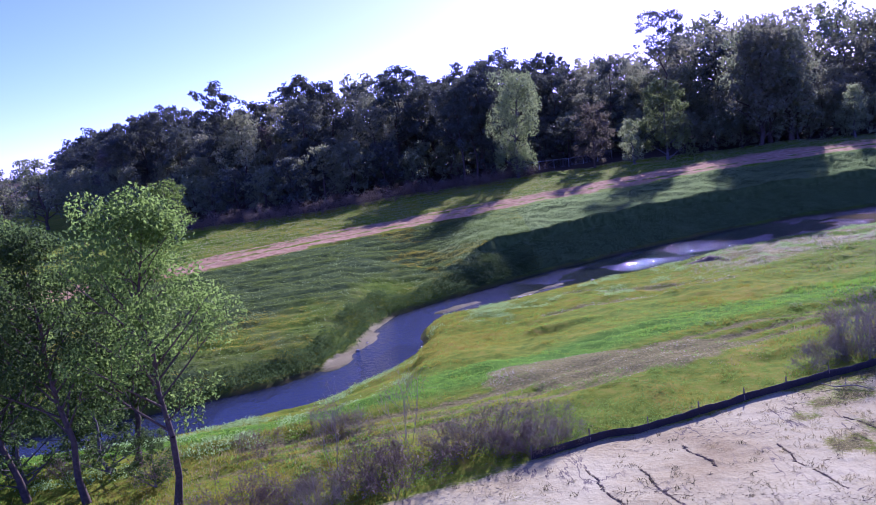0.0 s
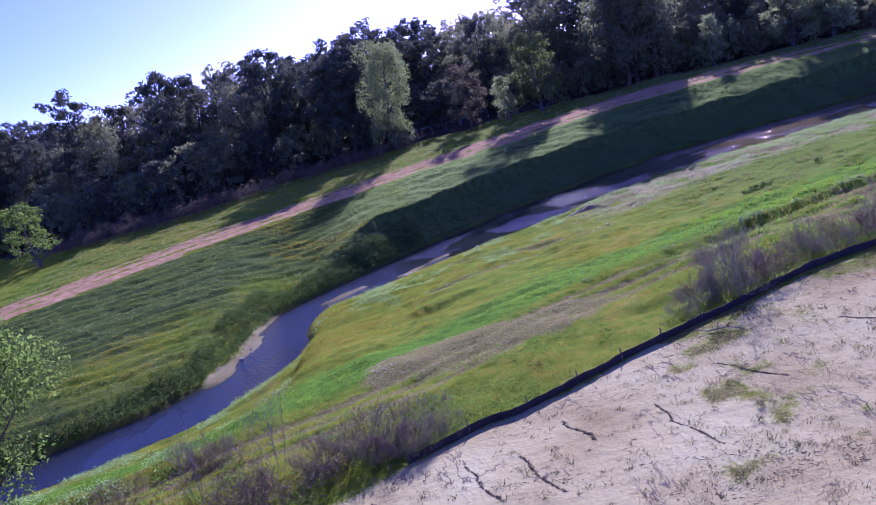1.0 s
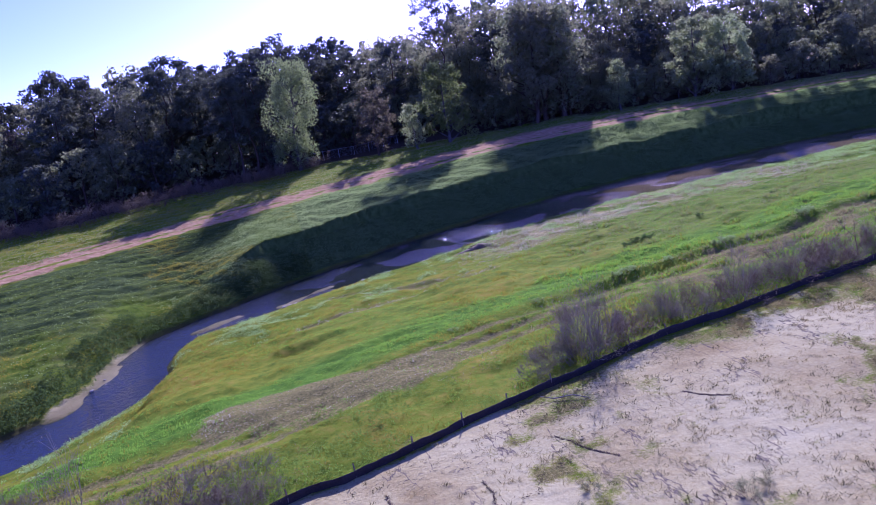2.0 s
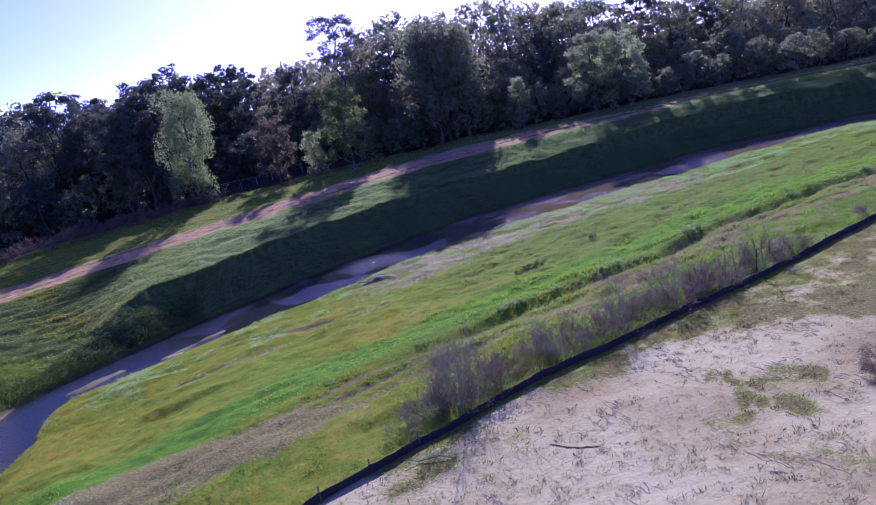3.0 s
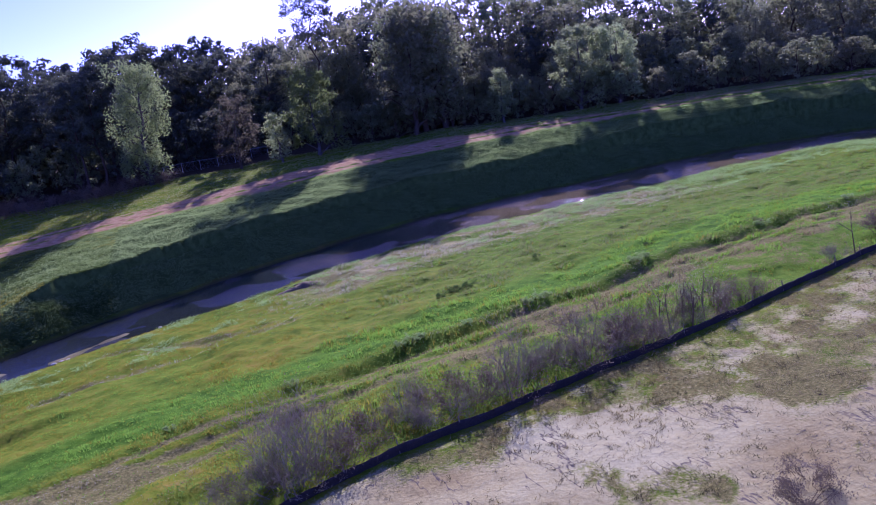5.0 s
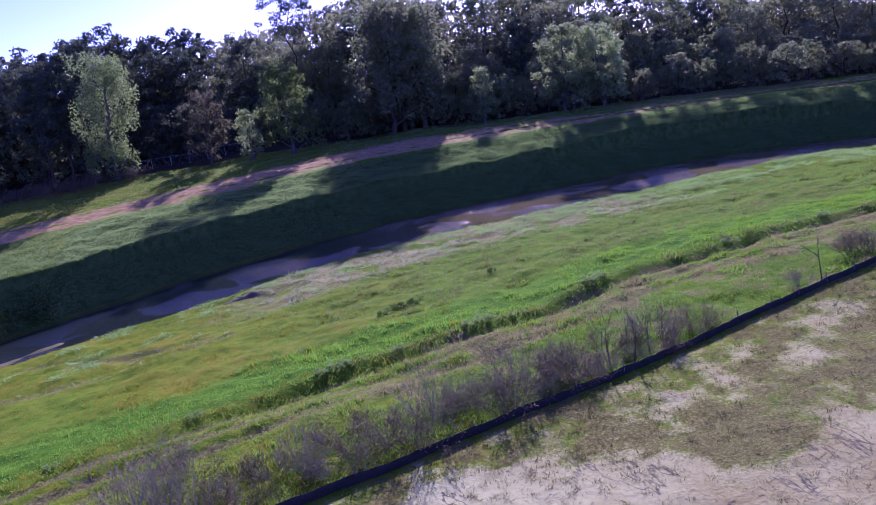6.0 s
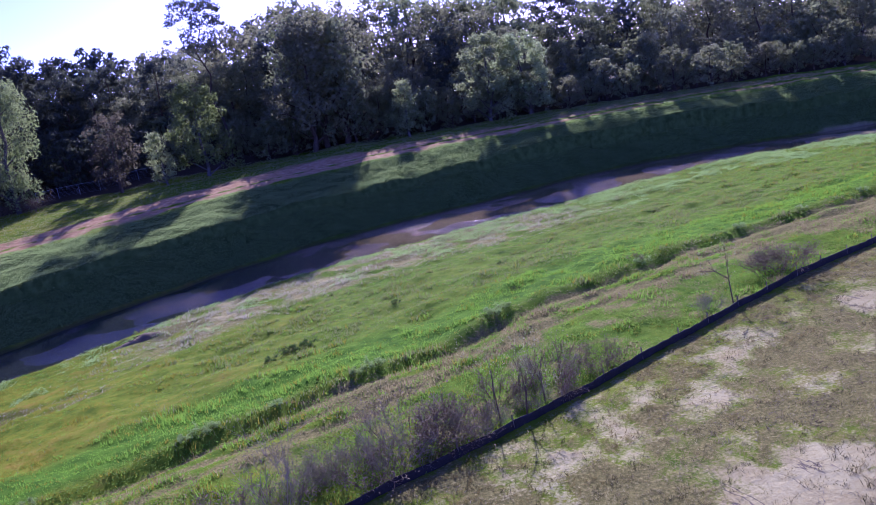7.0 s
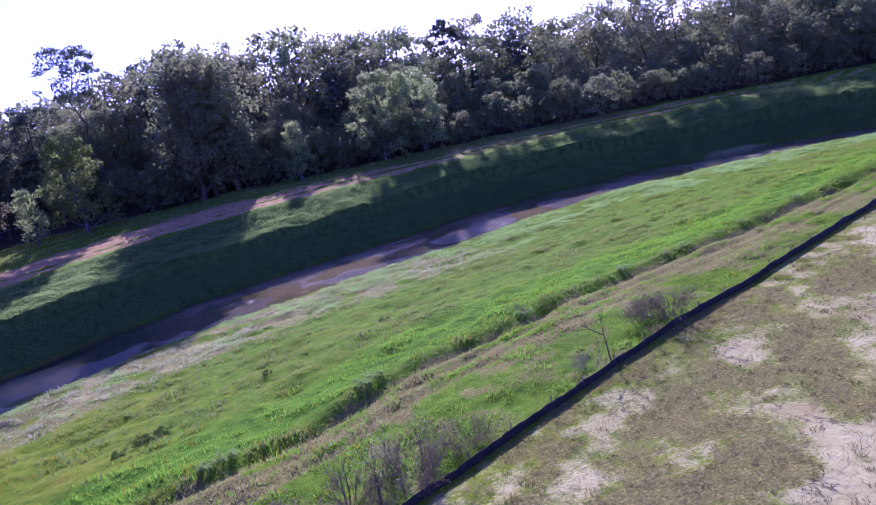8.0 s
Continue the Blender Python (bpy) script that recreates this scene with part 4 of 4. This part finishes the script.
def build_wire_fence():
    base = thing("wire_fence", pose(0, 0, 0), "low galvanised wire fence on posts before the wood", "fence")
    pts = [(12.5 + 2.4 * k, 121.0 + 0.75 * k) for k in range(7)]
    feet = [np.array([x, y, float(ground_z(x, y))]) for x, y in pts]
    for p in feet:
        part("post", mesh_of("post", *tubes([(*(p - (0, 0, 0.3)), *(p + (0, 0, 1.3)), 0.035, 0.03)], 6)), STEEL, base)
    for a, b in zip(feet[:-1], feet[1:]):
        part("rail", mesh_of("rail", *tubes([(*(a + (0, 0, 1.27)), *(b + (0, 0, 1.27)), 0.022, 0.022)], 5)), STEEL, base)
        wires = [(*(a + (0, 0, h)), *(b + (0, 0, h)), 0.006, 0.006) for h in np.linspace(0.1, 1.15, 8)]
        part("wire", mesh_of("wire", *tubes(wires, 3)), STEEL, base)


build_wire_fence()

# ---- stones and driftwood by the stream ----


def stone_mesh(seed):
    bm = bmesh.new()
    bmesh.ops.create_icosphere(bm, subdivisions=1, radius=1.0)
    rng = np.random.default_rng(seed)
    for v in bm.verts:
        v.co *= rng.uniform(0.75, 1.15)
        v.co.z *= 0.55
    me = bpy.data.meshes.new("stone")
    bm.to_mesh(me)
    bm.free()
    me.materials.append(STONE)
    return me


rng = np.random.default_rng(31)
rocks = [stone_mesh(k) for k in range(4)]
places = [(-6.3 + rng.normal() * 0.8, 54 + rng.normal() * 1.6) for _ in range(14)] + [(x, float(bench_y(x)) + rng.uniform(-0.6, 0.4)) for x in rng.uniform(-2, 30, 26)]
for k, (x, y) in enumerate(places):
    ob = part("stone", rocks[k % 4], STONE)
    s = float(rng.uniform(0.08, 0.24))
    ob.matrix_basis = pose(x, y, float(ground_z(x, y)) + 0.15 * s, 0, 0, rng.uniform(0, 360)) @ Matrix.Scale(s, 4)
    tagged(ob, "pale rounded stone at the water's edge", "stone", "stones by the stream")


def build_driftwood():
    cx, cy = 21.4, 67.6
    base = thing("driftwood_heap", pose(cx, cy, float(ground_z(cx, cy))), "low heap of brown mud and driftwood by the water", "driftwood")
    rng = np.random.default_rng(7)
    n, m = 22, 12
    gx, gy = np.meshgrid(np.linspace(-2.1, 2.1, n), np.linspace(-0.75, 0.75, m))
    x, y = gx.ravel(), gy.ravel()
    dome = np.clip(1 - (x / 2.05) ** 2 - (y / 0.72) ** 2, 0, 1)
    z = ground_z(cx + x, cy + y) - float(ground_z(cx, cy)) - 0.05 + dome ** 0.6 * (0.26 + 0.5 * rough(x, y, 0.8, 5, 3))
    i = (np.arange(m - 1)[:, None] * n + np.arange(n - 1)[None]).ravel()
    part("mud_mound", mesh_of("mud_mound", np.stack([x, y, z], 1), np.stack([i, i + 1, i + n + 1, i + n], 1), True), MUD, base)
    for k in range(18):
        x, y, a = rng.normal() * 1.1, rng.normal() * 0.3, rng.uniform(-0.5, 0.7)
        l, r = rng.uniform(0.3, 0.9), rng.uniform(0.012, 0.04)
        z = 0.16 + rng.uniform(0, 0.14)
        seg = [(x, y, z, x + l * math.cos(a), y + l * math.sin(a) * 0.6, z + rng.uniform(-0.08, 0.12), r, r * 0.6)]
        part("branch", mesh_of("branch", *tubes(seg, 6)), BARK_BROWN, base)


build_driftwood()
log = thing("fallen_branch", pose(14.0, 29.2, float(ground_z(14.0, 29.2)) + 0.01) @ Matrix.Scale(0.55, 4), "bleached fallen branch lying beside the fence", "branch")
part("limb", mesh_of("limb", *tubes([(0, 0, 0.1, 1.2, -0.5, 0.25, 0.05, 0.04), (1.2, -0.5, 0.25, 2.1, -1.2, 0.05, 0.04, 0.02), (0, 0, 0.1, -0.8, 0.3, 0.35, 0.04, 0.02), (0.6, -0.25, 0.18, 1.0, 0.3, 0.6, 0.03, 0.01)], 6)), TWIG, log)

# ---- grass and weeds ----


def blades(rng, x, y, height, width, per, lean=0.55):
    """Tufts of single bent blades on the ground."""
    n = len(x)
    z = ground_z(x, y) - 0.02
    foot = np.repeat(np.stack([x, y, z], 1), per, 0)
    m = len(foot)
    hh = np.repeat(height, per) * rng.uniform(0.55, 1.15, m)
    ang = rng.uniform(0, 2 * np.pi, m)
    foot[:, :2] += rng.normal(size=(m, 2)) * 0.06
    side = np.stack([np.cos(ang), np.sin(ang), np.zeros(m)], 1) * (np.repeat(width, per) * rng.uniform(0.6, 1.3, m))[:, None]
    out = rng.normal(size=(m, 3)) * (1, 1, 0) * (hh * lean * 0.6)[:, None]
    tip = foot + out + np.stack([np.zeros(m), np.zeros(m), hh], 1)
    verts = np.stack([foot - side, foot + side, tip], 1).reshape(-1, 3)
    return verts, np.arange(3 * m).reshape(-1, 3)


def sow(rng, count, x0, x1, low, high):
    """Random places between two lines of the plan, denser where the ground is near the flight path."""
    x = rng.uniform(x0, x1, count)
    lo, hi = low(x), high(x)
    return x, lo + (hi - lo) * rng.uniform(0, 1, count)


def stuff(name, data, material, label, category):
    return tagged(part(name, mesh_of(name, *data), material), label, category, kind="stuff")


rng = np.random.default_rng(77)
x, y = sow(rng, 280000, -22, 116, lambda v: fence_y(v) + 0.1, lambda v: bench_y(v) + 0.5)
keep = (y > fence_y(x)) & (stream_distance(x, y) > 0.25)
x, y = x[keep], y[keep]
zone = zones(x, y)
draw = rng.uniform(0, 1, len(x))
n6 = rough(x, y, 5.0, 61)
bare = zone["sand"] > 0.45
is_dry = (draw < zone["dry"] * 0.9) & ~bare
is_olive = ~is_dry & ~bare & (draw < 0.15 + 0.85 * zone["olive"])
lane = smooth(0.2, 1.0, y - edge_y(x)) * smooth(7.0, 4.5, y - edge_y(x) + 3 * n6)
is_meadow = ~is_dry & ~bare & (y > edge_y(x)) & (rng.uniform(0, 1, len(x)) < (1 - lane) * smooth(14, 30, x + 10 * n6) * (0.75 - 0.35 * smooth(60, 80, x)))
is_olive &= ~is_meadow
is_lush = ~is_dry & ~bare & ~is_olive & ~is_meadow
bleached = (y > edge_y(x) + 5) | (np.hypot((x - 7.0 - 0.9 * (y - 36)) / 7.0, (y - 35.6) / 3.2) < 1) & (draw < 0.75)
lip = smooth(1.0, 0.2, np.abs(y - edge_y(x) - 0.1))
tall = 0.05 + 0.09 * np.clip(n6 * 2 + 0.35, 0, 1) ** 1.5 + 0.42 * np.clip(rough(x * 0.6 + 0.2 * y, y, 0.8, 171, 3) * 2.4, 0, 1) * (0.25 + 0.75 * smooth(12, 26, x)) + 0.04 * lip * np.clip(n6 * 3, 0, 1)
tall = np.where(bleached & (y < edge_y(x) + 5), tall * 0.5, tall) * rng.uniform(0.55, 1.15, len(x))
for name, pick, mat, w, label in (("lush_grass", is_lush, BLADE_LUSH, 0.021, "bright green spring grass on the stream bench"),
                                  ("olive_grass", is_olive, BLADE_OLIVE, 0.020, "yellowish green grass on the stream bench"),
                                  ("meadow_grass", is_meadow, BLADE_MEADOW, 0.022, "greyish green meadow grass on the stream bench"),
                                  ("pale_stubble", is_dry & bleached, BLADE_PALE, 0.022, "bleached pale stubble among green on the bench"),
                                  ("dry_grass", is_dry & ~bleached, BLADE_DRY, 0.02, "dry straw coloured grass and stubble")):
    stuff(name, blades(rng, x[pick], y[pick], tall[pick], np.full(pick.sum(), w), 3), mat, label, "grass")

# weeds: on the far bank, along the water, and in clumps by the lip of the bench
x, y = [np.concatenate(p) for p in zip(sow(rng, 80000, -28, 125, lambda v: toe_y(v) + 0.2, lambda v: road_y(v) - 0.2), sow(rng, 26000, -4, 125, lambda v: toe_y(v) + 0.1, lambda v: toe_y(v) + 4.0))]
n7 = rough(x, y, 3.2, 71)
keep = (n7 > -0.33) & (stream_distance(x, y) > 0.2) & (rng.uniform(0, 1, len(x)) < 0.12 + 0.88 * smooth(-3, 5, x + 8 * n7))
x, y, n7 = x[keep], y[keep], n7[keep]
size = 0.05 + 0.30 * np.clip(n7 + 0.25, 0, 1) + 0.75 * np.clip(rough(x * 0.6 + 0.3 * y, y, 1.3, 73, 2) + 0.05, 0, 0.6)
pts = np.stack([x, y, ground_z(x, y) + size * rng.uniform(0.2, 1.0, len(x))], 1)
stuff("bank_weeds", leaves(rng, np.repeat(pts, 4, 0) + rng.normal(size=(4 * len(pts), 3)) * (0.20, 0.20, 0.06), 0.045, 0.6, 1.1), BLADE_WEED, "leafy green weeds covering the far bank", "weeds")
x, y = sow(rng, 90000, -20, 116, lambda v: bench_y(v) - 11.0, lambda v: bench_y(v) + 1.0)
n8 = rough(x, y, 2.6, 83) + line(x, -20, 0.10, 0, -0.05, 30, -0.10, 50, -0.02, 66, 0.12, 100, 0.2)
n8 = n8 + 0.5 * rough(x, y, 0.9, 87, 2) - 0.10 * smooth(5, 10, bench_y(x) - y)
keep = (n8 > 0.05) & (stream_distance(x, y) > 0.5)
x, y, n8 = x[keep], y[keep], n8[keep]
pts = np.stack([x, y, ground_z(x, y) + 0.03 + 0.45 * np.clip(n8, 0, 0.6) * rng.uniform(0.3, 1.0, len(x))], 1)
stuff("stream_weeds", leaves(rng, np.repeat(pts, 3, 0) + rng.normal(size=(3 * len(pts), 3)) * (0.14, 0.14, 0.05), 0.045, 0.6, 1.1), BLADE_WEED, "leafy green weeds along the stream", "weeds")
x, y = sow(rng, 60000, -14, 95, lambda v: fence_y(v) + 0.3, lambda v: edge_y(v) + 1.0)
n9 = 0.5 * rough(x, y, 4.0, 93) + 0.06 * smooth(4, 1.5, y - fence_y(x)) + rough(x, y, 1.5, 91) + rng.normal(size=len(x)) * 0.05 + 0.025 * smooth(0.8, 0.1, np.abs(y - edge_y(x) - 0.2))
keep = (n9 > 0.06) & (zones(x, y)["dry"] < 0.75)
x, y, n9 = x[keep], y[keep], n9[keep]
pts = np.stack([x, y, ground_z(x, y) + 0.04 + 0.75 * np.clip(n9, 0, 0.6) * rng.uniform(0.2, 1, len(x))], 1)
stuff("terrace_weeds", leaves(rng, np.repeat(pts, 3, 0) + rng.normal(size=(3 * len(pts), 3)) * (0.10, 0.10, 0.05), 0.034, 0.6, 1.1), BLADE_GREEN, "mixed green weeds between track and silt fence", "weeds")

x, y = sow(rng, 52000, -30, 8, lambda v: toe_y(v) + 0.3, lambda v: road_y(v) + 0.2)
keep = (stream_distance(x, y) > 0.3) & (rough(x, y, 2.5, 141) > -0.3)
x, y = x[keep], y[keep]
n10 = rough(x, y, 5.0, 147) + 0.25 * rough(x, y, 0.8, 148, 2) + 0.014 * (y - toe_y(x)) - 0.14
height = 0.06 + 0.14 * np.clip(rough(x, y * 3, 4.0, 143) + 0.2, 0, 1)
for name, pick, mat, label in (("slope_grass", n10 > 0, BLADE_SLOPE, "deep green grass on the ridged slope, darkened for grazing light"), ("slope_olive_grass", n10 <= 0, BLADE_OLIVE, "yellowish grass low on the ridged slope")):
    stuff(name, blades(rng, x[pick], y[pick], height[pick], np.full(pick.sum(), 0.035), 3), mat, label, "grass")
# dense low growth along the far edge of the bend
x, y = rng.uniform(-30, 8, 90000), rng.uniform(38, 76, 90000)
d = stream_distance(x, y)
n11 = rough(x, y, 2.2, 149)
keep = (y > 0.5 * (bench_y(x) + toe_y(x))) & (d > 0.15) & (d < 2.2 + 2.4 * n11) & (spit_z(x, y) < 0.0)
x, y, n11 = x[keep], y[keep], n11[keep]
pts = np.stack([x, y, ground_z(x, y) + (0.1 + 0.6 * np.clip(n11 + 0.3, 0, 1)) * rng.uniform(0.1, 1, len(x))], 1)
stuff("shore_weeds", leaves(rng, np.repeat(pts, 4, 0) + rng.normal(size=(4 * len(pts), 3)) * (0.14, 0.14, 0.08), 0.06, 0.6, 1.1), BLADE_SHORE, "dark green leafy growth along the water's edge", "weeds")
# grass on the verge of the clay track, and tufts on the sandy field
x, y = sow(rng, 26000, -30, 100, lambda v: road_y(v) + 3.4 + line(v, 12, 0.0, 26, 2.8, 42, 2.8, 54, 0.0), lambda v: wood_y(v))
stuff("verge_grass", blades(rng, x, y, np.full(len(x), 0.16), np.full(len(x), 0.03), 3), BLADE_VERGE, "short yellowish grass on the verge of the track", "grass")
x, y = sow(rng, 90000, -6, 75, lambda v: fence_y(v) - 24, lambda v: fence_y(v) - 0.3)
zone = zones(x, y)
n5, n4 = rough(x, y, 3.0, 53), rough(x, y, 0.9, 57, 2)
keep = (rng.uniform(0, 1, len(x)) < 0.8 * (1 - zone["sand"]) ** 1.6) | ((n5 > 0.06) & (n4 > 0.02) & (rng.uniform(0, 1, len(x)) < 0.08 + 0.5 * smooth(4, 30, x)))
x, y = x[keep], y[keep]
green = rough(x, y, 4.0, 67) + 0.25 * smooth(-7, -1, y - fence_y(x)) > 0.24
stuff("field_grass", blades(rng, x[~green], y[~green], np.full((~green).sum(), 0.10), np.full((~green).sum(), 0.012), 4, 1.3), BLADE_DRY, "sparse dry brown grass on the sandy field", "grass")
stuff("field_green_grass", blades(rng, x[green], y[green], np.full(green.sum(), 0.11), np.full(green.sum(), 0.014), 4, 1.3), BLADE_FIELD, "patchy olive grass on the sandy field", "grass")

# single tufts dotted over the sandy field
def tufts(count, seed, dense):
    rng = np.random.default_rng(seed)
    x, y = sow(rng, count, -2, 72, lambda v: fence_y(v) - 24, lambda v: fence_y(v) - 0.4)
    n = rough(x * 0.6, y, 4.0, seed) + dense * smooth(0.9, 0.2, zones(x, y)["sand"]) + 0.16 * smooth(2, 22, x)
    pick = rng.uniform(-0.1, 0.45, count) < n
    x, y = np.repeat(x[pick], 9), np.repeat(y[pick], 9)
    size = np.repeat(rng.uniform(0.05, 0.16, pick.sum()), 9)
    return rng, x + rng.normal(size=len(x)) * size * 0.7, y + rng.normal(size=len(x)) * size * 0.7, size


rng, x, y, size = tufts(9000, 301, 0.05)
stuff("dry_tufts", blades(rng, x, y, size * 1.1, np.full(len(x), 0.010), 2, 1.2), BLADE_DRY, "small dry brown tufts dotted over the sand", "tufts")
rng, x, y, size = tufts(6500, 307, 0.12)
stuff("dark_tufts", blades(rng, x, y, size * 1.1, np.full(len(x), 0.011), 2, 1.2), BLADE_DARK, "small dark weeds dotted over the sand", "tufts")

# dead stalks and litter strewn in drifts over the sand
x, y = sow(rng, 60000, -4, 72, lambda v: fence_y(v) - 22, lambda v: fence_y(v) - 0.6)
n5, n4 = rough(x * 0.5 + y * 0.2, y, 2.4, 131), rough(x, y, 0.8, 137, 2)
keep = (n5 + 0.5 * n4 > 0.17 - 0.10 * smooth(10, 40, x)) & (rng.uniform(0, 1, len(x)) < 0.5)
x, y = x[keep], y[keep]
z = ground_z(x, y)
a, l = rng.normal(0.3, 0.7, len(x)), rng.uniform(0.05, 0.22, len(x))
r = rng.uniform(0.003, 0.008, len(x))
dx, dy = np.cos(a) * l, np.sin(a) * l
stuff("sand_litter", tubes(np.stack([x, y, z + 0.01, x + dx, y + dy, ground_z(x + dx, y + dy) + rng.uniform(0.0, 0.06, len(x)), r, r * 0.6], 1), 3), TWIG, "dead stalks and plant litter on the sand", "litter")

# darker crusts of twigs that lie in long drifts
x, y = sow(rng, 70000, -4, 72, lambda v: fence_y(v) - 22, lambda v: fence_y(v) - 0.6)
n5 = np.abs(rough(x * 0.35 + y * 0.6, y * 0.5 - x * 0.12, 3.0, 181, 3)) - 0.12 * np.clip(rough(x, y, 6.0, 187) + 0.12, 0, 1)
keep = (n5 < 0.002) & (rng.uniform(0, 1, len(x)) < 0.8)
x, y = x[keep], y[keep]
a, l = rng.normal(-0.5, 0.7, len(x)), rng.uniform(0.04, 0.16, len(x))
r = rng.uniform(0.004, 0.012, len(x))
dx, dy = np.cos(a) * l, np.sin(a) * l
stuff("twig_drifts", tubes(np.stack([x, y, ground_z(x, y) + 0.01, x + dx, y + dy, ground_z(x + dx, y + dy) + rng.uniform(0.0, 0.07, len(x)), r, r * 0.6], 1), 3), TWIG_DARK, "dark twigs and crusts in long drifts on the sand", "litter")

# erosion rills: broken lines of dark clods and crust, added for scarp shadow, that run down the bare sand
RILLS = [((3.5, 24.5), (3.8, 22.9), (4.15, 21.6)), ((5.15, 24.3), (5.4, 22.7), (5.8, 21.2)), ((9.9, 24.8), (10.0, 23.2), (10.4, 21.2)),
         ((17.9, 27.0), (18.4, 26.2), (19.0, 25.8)), ((7.0, 25.6), (7.4, 24.4), (7.5, 23.6)), ((13.0, 26.4), (13.4, 25.0), (14.2, 24.0))]
rng = np.random.default_rng(41)
rows = []
for way in RILLS:
    way = np.array(way)
    k = rng.uniform(0, len(way) - 1.001, 260)
    k = k[rough(k * 3.0, 0 * k + way[0][0], 0.6, 43, 2) > -0.22]
    i = k.astype(int)
    p = way[i] + (way[i + 1] - way[i]) * (k - i)[:, None]
    p = p + np.stack([rough(k, 0 * k + way[0][1], 0.5, 45) * 0.35, 0 * k], 1) + rng.normal(size=p.shape) * 0.022
    a, l, r = rng.normal(1.6, 0.6, len(k)), rng.uniform(0.03, 0.10, len(k)), rng.uniform(0.003, 0.012, len(k))
    q = p + np.stack([np.cos(a), np.sin(a)], 1) * l[:, None]
    rows.append(np.stack([*p.T, ground_z(*p.T) + 0.008, *q.T, ground_z(*q.T) + 0.012, r, r * 0.7], 1))
stuff("rill_shadow_clods", tubes(np.concatenate(rows), 4), MUD, "dark clods standing in for shadow along erosion rills in the sand", "soil")
